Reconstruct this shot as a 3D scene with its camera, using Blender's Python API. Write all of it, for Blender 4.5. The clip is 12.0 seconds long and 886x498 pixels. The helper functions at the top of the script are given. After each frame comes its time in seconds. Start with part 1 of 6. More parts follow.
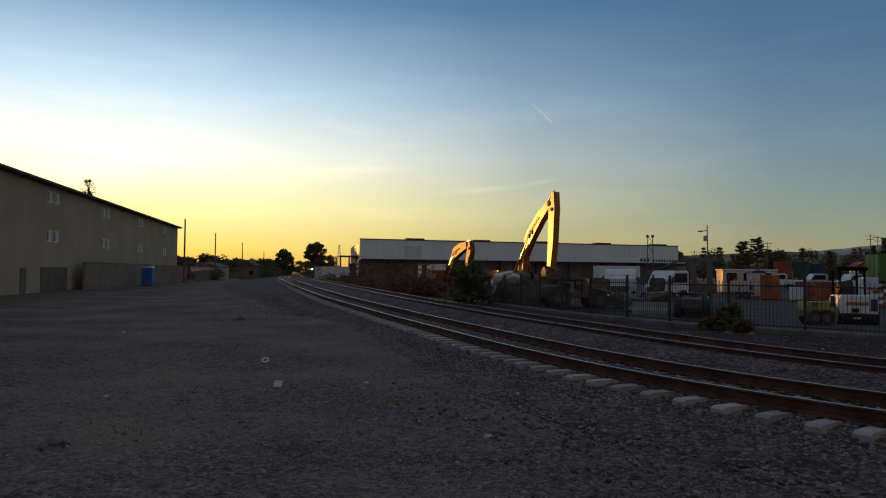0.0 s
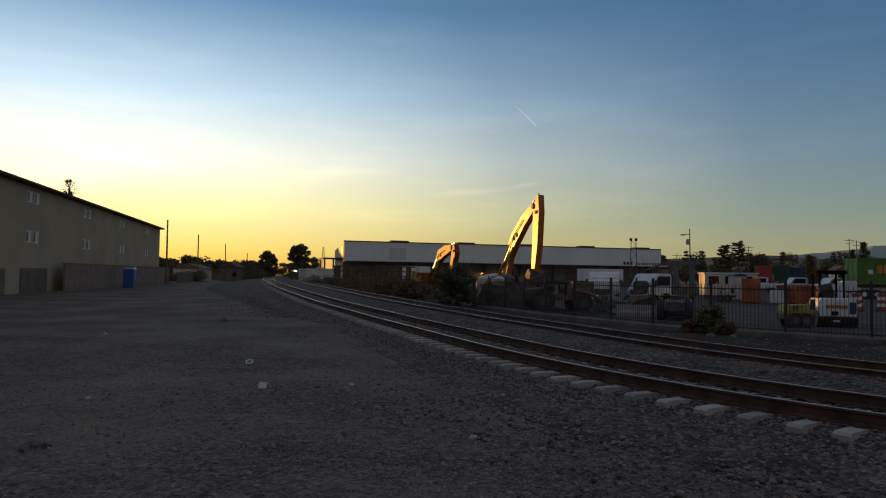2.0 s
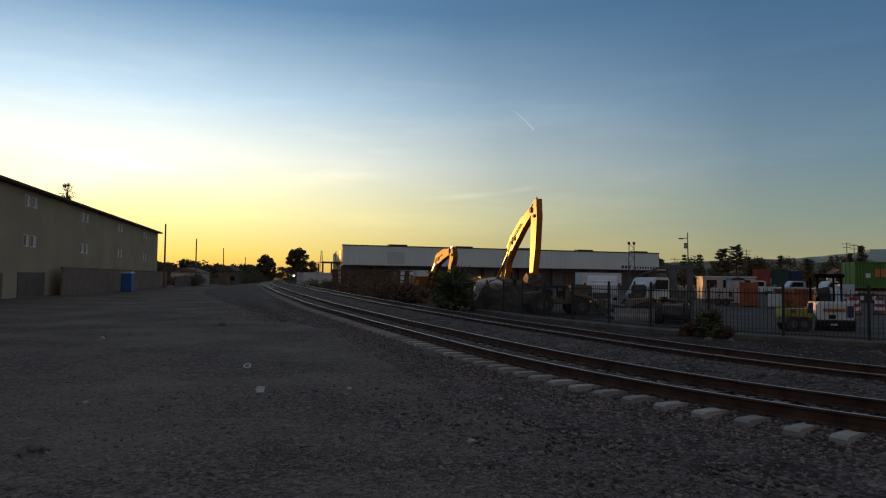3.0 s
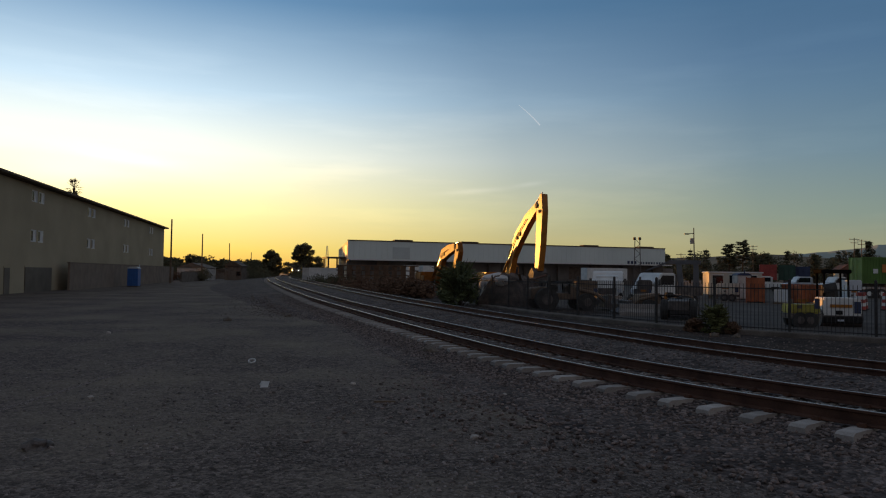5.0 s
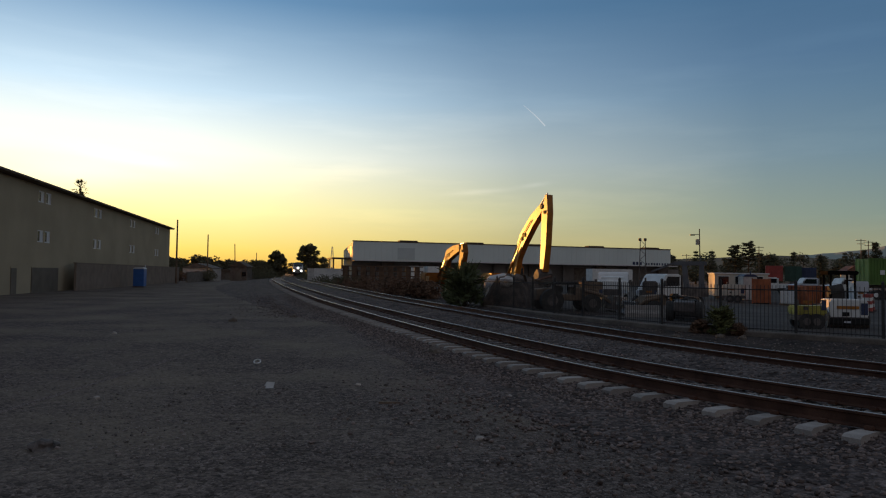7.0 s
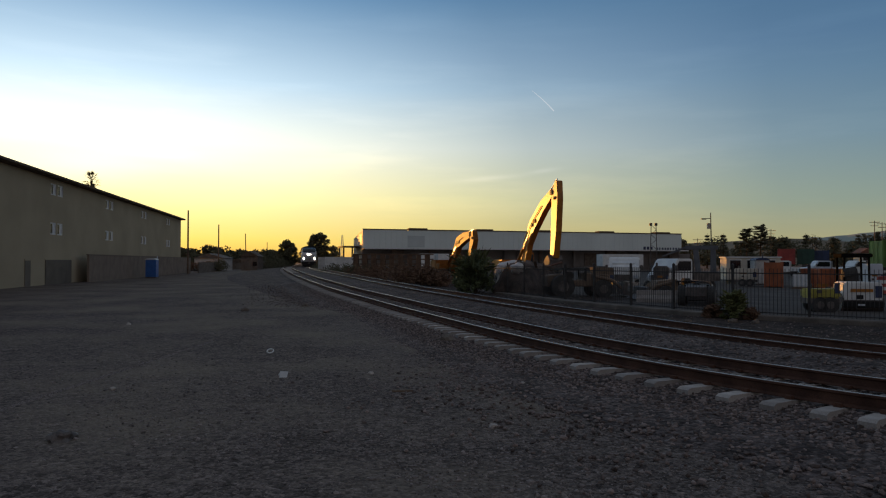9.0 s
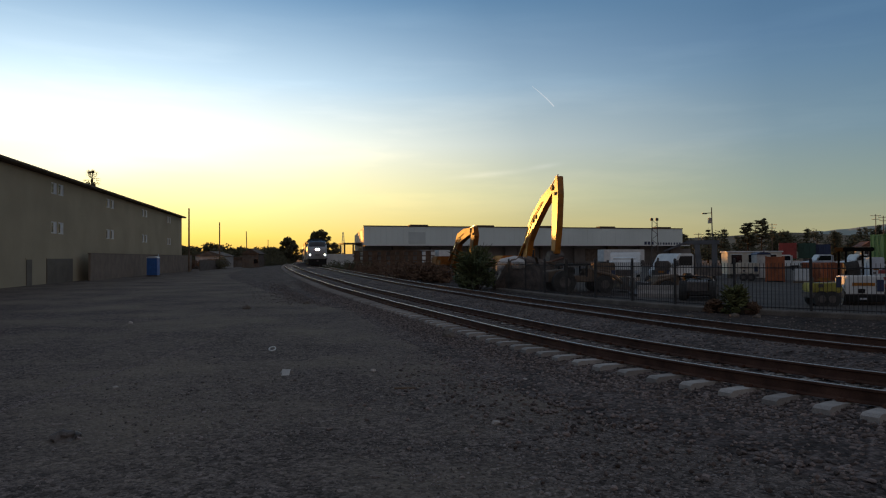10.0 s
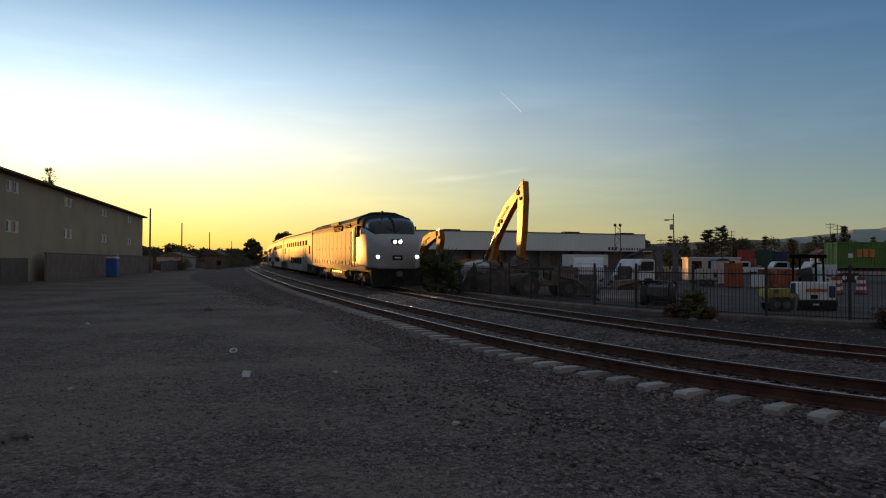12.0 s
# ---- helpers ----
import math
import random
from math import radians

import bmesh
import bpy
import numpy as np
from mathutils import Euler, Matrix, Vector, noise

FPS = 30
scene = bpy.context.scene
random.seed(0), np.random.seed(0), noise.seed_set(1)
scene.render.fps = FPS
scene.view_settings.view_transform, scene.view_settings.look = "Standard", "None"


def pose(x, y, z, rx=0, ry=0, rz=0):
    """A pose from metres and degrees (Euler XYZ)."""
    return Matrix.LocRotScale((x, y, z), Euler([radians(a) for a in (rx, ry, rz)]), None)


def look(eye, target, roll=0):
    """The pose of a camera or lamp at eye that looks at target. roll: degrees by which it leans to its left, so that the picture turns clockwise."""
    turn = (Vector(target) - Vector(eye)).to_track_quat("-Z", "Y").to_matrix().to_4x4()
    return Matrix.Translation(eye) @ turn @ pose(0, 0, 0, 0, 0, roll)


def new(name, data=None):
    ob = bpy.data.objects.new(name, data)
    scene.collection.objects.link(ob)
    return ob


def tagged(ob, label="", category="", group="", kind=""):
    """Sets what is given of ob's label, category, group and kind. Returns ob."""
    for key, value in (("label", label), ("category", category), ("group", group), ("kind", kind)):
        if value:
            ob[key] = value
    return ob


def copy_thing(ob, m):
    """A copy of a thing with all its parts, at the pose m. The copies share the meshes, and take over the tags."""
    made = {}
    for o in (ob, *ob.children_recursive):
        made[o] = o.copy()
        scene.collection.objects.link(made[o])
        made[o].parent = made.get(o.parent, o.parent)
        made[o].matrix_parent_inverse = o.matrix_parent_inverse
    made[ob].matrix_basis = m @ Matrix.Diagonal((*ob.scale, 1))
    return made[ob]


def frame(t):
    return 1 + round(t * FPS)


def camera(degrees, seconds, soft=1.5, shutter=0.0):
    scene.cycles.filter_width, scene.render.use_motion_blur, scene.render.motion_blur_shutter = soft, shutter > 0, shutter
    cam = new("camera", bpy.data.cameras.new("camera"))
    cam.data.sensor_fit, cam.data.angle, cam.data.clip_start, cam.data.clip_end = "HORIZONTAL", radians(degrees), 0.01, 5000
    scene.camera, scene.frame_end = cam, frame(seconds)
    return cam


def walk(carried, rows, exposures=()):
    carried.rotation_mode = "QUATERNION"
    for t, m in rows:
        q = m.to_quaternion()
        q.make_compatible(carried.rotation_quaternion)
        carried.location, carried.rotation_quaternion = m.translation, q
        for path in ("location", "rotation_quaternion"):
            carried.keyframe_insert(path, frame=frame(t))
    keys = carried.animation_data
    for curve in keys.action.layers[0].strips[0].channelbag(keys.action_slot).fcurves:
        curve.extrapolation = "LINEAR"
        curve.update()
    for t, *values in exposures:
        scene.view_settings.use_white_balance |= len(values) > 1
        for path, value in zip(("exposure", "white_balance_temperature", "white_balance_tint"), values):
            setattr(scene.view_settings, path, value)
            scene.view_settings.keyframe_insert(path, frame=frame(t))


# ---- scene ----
cam = camera(65.0, 12.0, soft=1.15)
EYE = 1.92
# seconds, yaw, pitch, roll, and the small sway of the hand in x, y, z
PATH = [
    (0.0, 0.918, 1.909, -0.521, -0.006, 0.009, 0.007),
    (0.5, 1.490, 2.093, -0.473, -0.009, 0.000, 0.009),
    (1.0, 0.380, 2.544, -1.433, -0.023, -0.009, -0.004),
    (1.5, -0.138, 2.460, -1.364, -0.030, -0.012, -0.006),
    (2.0, -0.373, 2.128, -0.717, -0.029, -0.013, -0.007),
    (2.5, -0.703, 2.064, -0.696, -0.023, -0.021, -0.003),
    (3.0, -0.516, 2.451, -0.671, -0.023, -0.028, -0.007),
    (5.0, -0.057, 2.058, -0.709, 0.002, -0.003, -0.006),
    (5.5, 0.000, 2.011, -0.900, 0.000, 0.000, 0.000),
    (6.0, 0.079, 1.948, -0.700, -0.005, 0.006, 0.002),
    (6.5, -0.075, 2.131, -0.949, -0.005, -0.003, 0.001),
    (7.0, 0.348, 2.112, -0.778, -0.002, 0.000, 0.001),
    (9.0, 1.175, 1.050, -0.09, -0.022, 0.010, 0.016),
    (9.5, 1.502, 0.938, 0.16, -0.034, 0.014, 0.020),
    (10.0, 1.254, 0.741, 0.28, -0.030, 0.018, 0.027),
    (10.5, 1.440, 0.760, 0.07, -0.042, 0.008, 0.026),
    (11.0, 1.849, 0.799, 0.62, -0.035, -0.001, 0.025),
    (11.5, 1.363, 0.867, 0.59, -0.026, -0.001, 0.016),
    (12.0, -1.531, 1.034, -0.277, 0.019, -0.046, 0.008),
]
walk(cam, [(t, pose(x, y, EYE + z, 90 + pitch, roll, yaw)) for t, yaw, pitch, roll, x, y, z in PATH], exposures=[(0.0, 0.0), (7.0, 0.02), (9.0, 0.11), (10.5, 0.17), (12.0, 0.17)])

# ---- sky and sun ----
SUN_AZ, SUN_EL = radians(-29.3), radians(1.42)
SUN_DIR = Vector((math.sin(SUN_AZ) * math.cos(SUN_EL), math.cos(SUN_AZ) * math.cos(SUN_EL), math.sin(SUN_EL)))


def build_world():
    world = bpy.data.worlds.new("evening_sky")
    scene.world = world
    world.use_nodes = True
    nt = world.node_tree
    nt.nodes.clear()
    N, L = nt.nodes.new, nt.links.new

    def math_node(op, a, b=None):
        n = N("ShaderNodeMath")
        n.operation = op
        for k, v in ((0, a), (1, b)):
            if v is None:
                continue
            if isinstance(v, (int, float)):
                n.inputs[k].default_value = v
            else:
                L(v, n.inputs[k])
        return n.outputs[0]

    def ramp(value, stops):
        n = N("ShaderNodeValToRGB")
        e = n.color_ramp.elements
        while len(e) < len(stops):
            e.new(0.5)
        for el, (p, c) in zip(e, stops):
            el.position, el.color = p, (*c, 1)
        L(value, n.inputs[0])
        return n.outputs[0]

    def mix(kind, fac, a, b):
        n = N("ShaderNodeMix")
        n.data_type, n.blend_type, n.clamp_factor = "RGBA", kind, True
        for sock, v in ((n.inputs[0], fac), (n.inputs[6], a), (n.inputs[7], b)):
            if isinstance(v, (int, float)):
                sock.default_value = v
            elif isinstance(v, tuple):
                sock.default_value = (*v, 1)
            else:
                L(v, sock)
        return n.outputs[2]

    co = N("ShaderNodeTexCoord").outputs["Generated"]
    sep = N("ShaderNodeSeparateXYZ")
    L(co, sep.inputs[0])
    up = math_node("MAXIMUM", sep.outputs[2], 0.0)
    dot = N("ShaderNodeVectorMath")
    dot.operation = "DOT_PRODUCT"
    L(co, dot.inputs[0])
    dot.inputs[1].default_value = SUN_DIR
    ang = math_node("DIVIDE", math_node("ARCCOSINE", math_node("MINIMUM", dot.outputs["Value"], 1.0)), math.pi)
    sky = N("ShaderNodeTexSky")
    sky.sky_type, sky.sun_disc = "NISHITA", False
    sky.sun_elevation, sky.sun_rotation = SUN_EL, SUN_AZ % (2 * math.pi)
    sky.air_density, sky.dust_density, sky.ozone_density = 1.0, 1.2, 1.5
    base = mix("MULTIPLY", 1.0, sky.outputs[0], (0.10, 0.10, 0.10))
    # evening air: warm at the rim, blue overhead, bright round the sunken sun
    high = ramp(up, SKY_FAR)
    near_sun = ramp(up, SKY_SUN)
    blend = ramp(ang, [(0.0, (1, 1, 1)), (0.07, (0.95,) * 3), (0.13, (0.70,) * 3), (0.2, (0.335,) * 3), (0.3, (0.09,) * 3), (0.42, (0.0,) * 3)])
    behind = ramp(ang, [(0.40, (0.0,) * 3), (0.75, (1.0,) * 3)])
    high = mix("MIX", behind, high, ramp(up, SKY_BACK))
    air = mix("MIX", blend, high, near_sun)
    # thin streaks of high cloud
    mp = N("ShaderNodeMapping")
    L(co, mp.inputs[0])
    mp.inputs["Scale"].default_value = (2.2, 2.2, 16.0)
    mp.inputs["Rotation"].default_value = (0.05, 0.02, 0.3)
    cl = N("ShaderNodeTexNoise")
    L(mp.outputs[0], cl.inputs[0])
    cl.inputs["Scale"].default_value, cl.inputs["Detail"].default_value, cl.inputs["Roughness"].default_value = 1.6, 6, 0.55
    streak = ramp(cl.outputs[0], [(0.5, (0, 0, 0)), (0.8, (1, 1, 1))])
    low = ramp(up, [(0.0, (0.15,) * 3), (0.1, (0.8,) * 3), (0.25, (0.7,) * 3), (0.55, (0.1,) * 3)])
    fac = math_node("MULTIPLY", math_node("MULTIPLY", streak, low), 0.34)
    air = mix("MIX", fac, air, mix("MULTIPLY", 1.0, air, (1.7, 1.5, 1.35)))
    # a few single wisps: middle, size along and across, slant, strength
    for mid, along, across, slant, strength in WISPS:
        side = N("ShaderNodeVectorMath")
        side.operation = "DOT_PRODUCT"
        L(co, side.inputs[0])
        flat = Vector((mid[1], -mid[0], 0)).normalized()
        side.inputs[1].default_value = flat
        du = math_node("SUBTRACT", side.outputs["Value"], flat.dot(Vector(mid)))
        dv = math_node("SUBTRACT", math_node("SUBTRACT", sep.outputs[2], mid[2]), math_node("MULTIPLY", du, slant))
        q = math_node("ADD", math_node("POWER", math_node("ABSOLUTE", math_node("DIVIDE", du, along)), 2.0), math_node("POWER", math_node("ABSOLUTE", math_node("DIVIDE", dv, across)), 2.0))
        puff = math_node("MULTIPLY", math_node("POWER", 0.37, q), math_node("MULTIPLY", math_node("POWER", cl.outputs[0], 0.7), strength))
        air = mix("MIX", puff, air, mix("MULTIPLY", 1.0, air, (1.75, 1.6, 1.75)))
    col = mix("MIX", 0.93, base, air)
    bg = N("ShaderNodeBackground")
    L(col, bg.inputs[0])
    bg.inputs[1].default_value = 1.0
    out = N("ShaderNodeOutputWorld")
    L(bg.outputs[0], out.inputs[0])


WISPS = [((0.045, 0.991, 0.119), 0.045, 0.0035, 0.08, 0.34), ((0.122, 0.984, 0.129), 0.02, 0.003, 0.12, 0.3), ((-0.47, 0.874, 0.122), 0.08, 0.02, 0.05, 0.5), ((-0.40, 0.905, 0.145), 0.07, 0.008, -0.1, 0.3)]
# colour by the sine of the height: away from the sun, and towards it
SKY_FAR = [(0.0, (0.345, 0.31, 0.16)), (0.03, (0.305, 0.315, 0.205)), (0.08, (0.188, 0.268, 0.258)), (0.16, (0.103, 0.202, 0.285)), (0.28, (0.062, 0.145, 0.265)), (0.42, (0.052, 0.127, 0.236)), (0.62, (0.10, 0.145, 0.235)), (1.0, (0.18, 0.205, 0.25))]
SKY_SUN = [(0.0, (1.0, 0.50, 0.08)), (0.03, (1.08, 0.80, 0.18)), (0.09, (1.25, 1.12, 0.54)), (0.16, (1.2, 1.22, 1.04)), (0.24, (0.70, 0.92, 1.08)), (0.36, (0.18, 0.37, 0.61)), (1.0, (0.10, 0.16, 0.28))]
SKY_BACK = [(0.0, (0.16, 0.135, 0.125)), (0.12, (0.25, 0.205, 0.19)), (0.3, (0.17, 0.18, 0.215)), (1.0, (0.17, 0.20, 0.25))]
build_world()

sun = new("sun", bpy.data.lights.new("sun", "SUN"))
sun.data.energy, sun.data.angle, sun.data.color = 4.4, radians(0.6), (1.0, 0.42, 0.075)
sun.matrix_world = look((-60, 90, 40), Vector((-60, 90, 40)) - SUN_DIR)


# ---- materials ----
MATS = {}


def mat(name, colour, rough=0.7, metal=0.0, var=0.25, scale=3.0, fine=40.0, bump=0.0, emit=0.0, second=None, patch=0.5, island=0.0, obj=0.0, spec=0.5, pebble=0.0):
    """A surface with stains at one scale and grain at a finer one; second: a colour that breaks through in patches."""
    if name in MATS:
        return MATS[name]
    m = bpy.data.materials.new(name)
    MATS[name] = m
    m.use_nodes = True
    nt = m.node_tree
    N, L = nt.nodes.new, nt.links.new
    bs = nt.nodes["Principled BSDF"]
    bs.inputs["Metallic"].default_value = metal
    bs.inputs["Specular IOR Level"].default_value = spec
    co = N("ShaderNodeTexCoord").outputs["Object"]

    def noise_node(s, d=5):
        n = N("ShaderNodeTexNoise")
        n.inputs["Scale"].default_value, n.inputs["Detail"].default_value = s, d
        L(co, n.inputs["Vector"])
        return n.outputs[0]

    def remap(v, a, b, lo, hi):
        n = N("ShaderNodeMapRange")
        for k, val in zip((1, 2, 3, 4), (a, b, lo, hi)):
            n.inputs[k].default_value = val
        L(v, n.inputs[0])
        return n.outputs[0]

    big, small = noise_node(scale), noise_node(fine, 3)
    rgb = N("ShaderNodeRGB")
    rgb.outputs[0].default_value = (*colour, 1)
    cur = rgb.outputs[0]
    if second:
        mx = N("ShaderNodeMix")
        mx.data_type = "RGBA"
        L(remap(big, patch - 0.08, patch + 0.1, 0, 1), mx.inputs[0])
        L(cur, mx.inputs[6])
        mx.inputs[7].default_value = (*second, 1)
        cur = mx.outputs[2]
    val = remap(big, 0.3, 0.7, 1 - var, 1 + var)
    mul = N("ShaderNodeMath")
    mul.operation = "MULTIPLY"
    L(val, mul.inputs[0])
    L(remap(small, 0.3, 0.7, 1 - var * 0.7, 1 + var * 0.7), mul.inputs[1])
    fac = mul.outputs[0]
    for amount, src in ((island, "Random Per Island"), (obj, "Random")):
        if amount:
            g = N("ShaderNodeNewGeometry" if src == "Random Per Island" else "ShaderNodeObjectInfo")
            m2 = N("ShaderNodeMath")
            m2.operation = "MULTIPLY"
            L(fac, m2.inputs[0])
            L(remap(g.outputs[src], 0, 1, 1 - amount, 1 + amount), m2.inputs[1])
            fac = m2.outputs[0]
    height = small
    if pebble:
        for size, amount in ((pebble, 0.55), (pebble * 2.7, 0.4), (pebble * 0.3, 0.18)):
            vo = N("ShaderNodeTexVoronoi")
            vo.inputs["Scale"].default_value = size
            L(co, vo.inputs["Vector"])
            sp = N("ShaderNodeSeparateColor")
            L(vo.outputs["Color"], sp.inputs[0])
            m3 = N("ShaderNodeMath")
            m3.operation = "MULTIPLY"
            L(fac, m3.inputs[0])
            if second:  # trodden dirt hides the stones
                lo, hi = remap(big, patch - 0.1, patch + 0.1, 1 - amount, 1 - amount * 0.3), remap(big, patch - 0.1, patch + 0.1, 1 + amount, 1 + amount * 0.3)
                mr = N("ShaderNodeMapRange")
                L(sp.outputs[0], mr.inputs[0])
                L(lo, mr.inputs[3])
                L(hi, mr.inputs[4])
                L(mr.outputs[0], m3.inputs[1])
            else:
                L(remap(sp.outputs[0], 0, 1, 1 - amount, 1 + amount), m3.inputs[1])
            fac = m3.outputs[0]
            if size == pebble:
                height = remap(vo.outputs["Distance"], 0, 0.7, 1, 0)
    hsv = N("ShaderNodeHueSaturation")
    L(cur, hsv.inputs["Color"])
    L(fac, hsv.inputs["Value"])
    L(hsv.outputs[0], bs.inputs["Base Color"])
    L(remap(small, 0.2, 0.8, max(rough - 0.12, 0.04), min(rough + 0.12, 1.0)), bs.inputs["Roughness"])
    if bump:
        b = N("ShaderNodeBump")
        b.inputs["Strength"].default_value, b.inputs["Distance"].default_value = bump, 0.02
        L(height, b.inputs["Height"])
        L(b.outputs[0], bs.inputs["Normal"])
    if emit:
        bs.inputs["Emission Color"].default_value = (*colour, 1)
        bs.inputs["Emission Strength"].default_value = emit
    return m


GRAVEL = mat("gravel_ground", (0.148, 0.115, 0.097), 0.95, var=0.24, scale=0.3, fine=22, bump=0.7, second=(0.168, 0.132, 0.102), patch=0.53, spec=0.08, pebble=21.0)
BALLAST = mat("ballast_bed", (0.110, 0.084, 0.073), 0.95, var=0.4, scale=1.2, fine=24, bump=1.0, spec=0.1, pebble=13.0)
STONE = mat("crushed_stone", (0.215, 0.178, 0.158), 0.9, var=0.2, scale=6, fine=60, island=0.5, spec=0.12)
BALLASTSTONE = mat("dark_crushed_stone", (0.192, 0.146, 0.125), 0.9, var=0.2, scale=6, fine=60, island=0.6, spec=0.12)
SOIL = mat("dark_verge_soil", (0.058, 0.043, 0.035), 0.95, var=0.4, scale=0.8, fine=24, bump=0.8, spec=0.08, pebble=16.0)
CONCRETE = mat("tie_concrete", (0.42, 0.365, 0.32), 0.9, var=0.2, scale=4, fine=60, bump=0.3, obj=0.2, spec=0.2)
KERB = mat("kerb_concrete", (0.165, 0.132, 0.105), 0.9, var=0.3, scale=1.5, fine=30, bump=0.3, spec=0.2)
RUST = mat("rail_rust", (0.105, 0.05, 0.032), 0.8, var=0.35, scale=3, fine=60, bump=0.2, spec=0.25)
RAILTOP = mat("rail_running_top", (0.50, 0.45, 0.42), 0.30, metal=1.0, var=0.2, scale=2, fine=50)
STUCCO = mat("tan_stucco", (0.45, 0.37, 0.25), 0.95, var=0.10, scale=0.25, fine=60, bump=0.3, spec=0.1)
FASCIA = mat("brown_fascia", (0.12, 0.085, 0.06), 0.8, var=0.2, scale=2, fine=30, spec=0.2)
BLOCK = mat("grey_block", (0.27, 0.21, 0.165), 0.95, var=0.18, scale=0.8, fine=30, bump=0.4, obj=0.12, spec=0.1)
STEELDOOR = mat("brown_steel_door", (0.17, 0.14, 0.11), 0.7, var=0.15, scale=1, fine=20, spec=0.2)
WINFRAME = mat("white_window_frame", (0.72, 0.70, 0.68), 0.6, var=0.08, scale=3, fine=30)
DARKGLASS = mat("dark_glass", (0.012, 0.013, 0.016), 0.08, var=0.1, scale=1, fine=8, spec=0.5)
TINTGLASS = mat("tinted_glass", (0.02, 0.02, 0.022), 0.3, var=0.1, scale=1, fine=8, spec=0.08)
COACHGLASS = mat("coach_window_glass", (0.035, 0.033, 0.032), 0.7, var=0.15, scale=1, fine=8, spec=0.0)
GANTRY = mat("blue_grey_steel", (0.13, 0.13, 0.135), 0.7, var=0.25, scale=1.2, fine=20)
WHITEMETAL = mat("white_metal_wall", (0.78, 0.83, 0.78), 0.5, var=0.06, scale=0.15, fine=14)
WHITEPAINT = mat("white_paint", (0.76, 0.74, 0.70), 0.45, var=0.12, scale=1.5, fine=30)
# evening sun's warmth mixed into the tan of end wall and banner
SUNLITTAN = mat("sunlit_warm_tan", (0.52, 0.42, 0.33), 0.7, var=0.1, scale=0.4, fine=20)
# dark tone carries the shade under the dock canopy
SHADOWWALL = mat("dock_wall_shade", (0.20, 0.178, 0.16), 0.9, var=0.25, scale=0.3, fine=20)
YELLOW = mat("yellow_machine_paint", (0.46, 0.165, 0.016), 0.42, var=0.4, scale=1.2, fine=25, spec=0.5, second=(0.24, 0.085, 0.02), patch=0.6)
# darker copy of the machine paint, shading the small excavator by colour
DIMYELLOW = mat("dimmed_orange_machine_paint", (0.27, 0.095, 0.016), 0.62, var=0.45, scale=1.2, fine=25, spec=0.2)
LIME = mat("yellow_green_paint", (0.40, 0.34, 0.055), 0.5, var=0.25, scale=1.5, fine=25)
TIMBER = mat("brown_timber", (0.15, 0.088, 0.052), 0.85, var=0.35, scale=2, fine=40, bump=0.3)
# blacks, dark metal and rubber lightened for haze; the fence's iron most
BLACKPAINT = mat("black_iron", (0.026, 0.024, 0.023), 0.65, var=0.3, scale=3, fine=40, spec=0.12)
FENCEIRON = mat("haze_lifted_black_iron", (0.062, 0.055, 0.05), 0.7, var=0.3, scale=3, fine=40, spec=0.2)
DARKMETAL = mat("dark_machine_metal", (0.12, 0.10, 0.088), 0.65, var=0.4, scale=3, fine=40, spec=0.3)
CHROME = mat("bright_steel", (0.7, 0.7, 0.7), 0.22, metal=1.0, var=0.1)
RUBBER = mat("rubber", (0.06, 0.055, 0.05), 0.85, var=0.3, scale=4, fine=40, spec=0.2)
BLUEPLASTIC = mat("blue_plastic", (0.035, 0.13, 0.40), 0.5, var=0.12, scale=2, fine=20)
GREYROOF = mat("pale_plastic", (0.58, 0.60, 0.63), 0.5, var=0.1)
BARK = mat("bark", (0.065, 0.045, 0.03), 0.95, var=0.35, scale=5, fine=40, bump=0.5)
LEAF = mat("leaf_green", (0.13, 0.13, 0.05), 0.8, var=0.3, scale=1, fine=20, island=0.45, spec=0.12)
# dark leaf tone lifted to put some haze over the trees
LEAFDARK = mat("leaf_dark", (0.11, 0.10, 0.056), 0.85, var=0.3, scale=1, fine=20, island=0.45, spec=0.12)
LEAFBRIGHT = mat("leaf_bright", (0.10, 0.115, 0.05), 0.7, var=0.3, scale=1, fine=20, island=0.4, spec=0.25)
DRY = mat("dry_brush", (0.15, 0.088, 0.055), 0.95, var=0.4, scale=1, fine=20, island=0.5, spec=0.1)
WOOD = mat("weathered_wood", (0.18, 0.122, 0.08), 0.9, var=0.35, scale=2, fine=40, bump=0.3)
# side tone darkened and warmed against the sun, nose lightened against its shade
LOCOWHITE = mat("loco_silver_sun_toned", (0.265, 0.24, 0.21), 0.65, var=0.3, scale=0.9, fine=30, spec=0.06)
NOSEWHITE = mat("loco_white_nose_shade_lifted", (0.44, 0.43, 0.415), 0.5, var=0.10, scale=0.8, fine=30, spec=0.3)
CABGLASS = mat("cab_windscreen_glass", (0.03, 0.032, 0.035), 0.12, var=0.1, scale=1, fine=8, spec=0.6)
# near-black without sheen: painted recess shade, also on the roller's posts and roof
VENTBLACK = mat("vent_shadow_black", (0.012, 0.011, 0.010), 0.9, var=0.2, spec=0.0)
LOCOROOF = mat("loco_dark_blue_paint", (0.035, 0.04, 0.045), 0.7, var=0.25, scale=1.0, fine=30, spec=0.05)
COACHSKIN = mat("coach_silver_paint", (0.29, 0.27, 0.25), 0.65, var=0.22, scale=0.8, fine=30, spec=0.09)
LAMP = mat("headlamp_glow", (1.0, 0.86, 0.72), 0.3, var=0.0, emit=450.0)
RED = mat("red_paint", (0.38, 0.055, 0.04), 0.55, var=0.25, scale=1.5, fine=30)
ORANGE = mat("orange_paint", (0.36, 0.10, 0.035), 0.6, var=0.35, scale=1.5, fine=30)
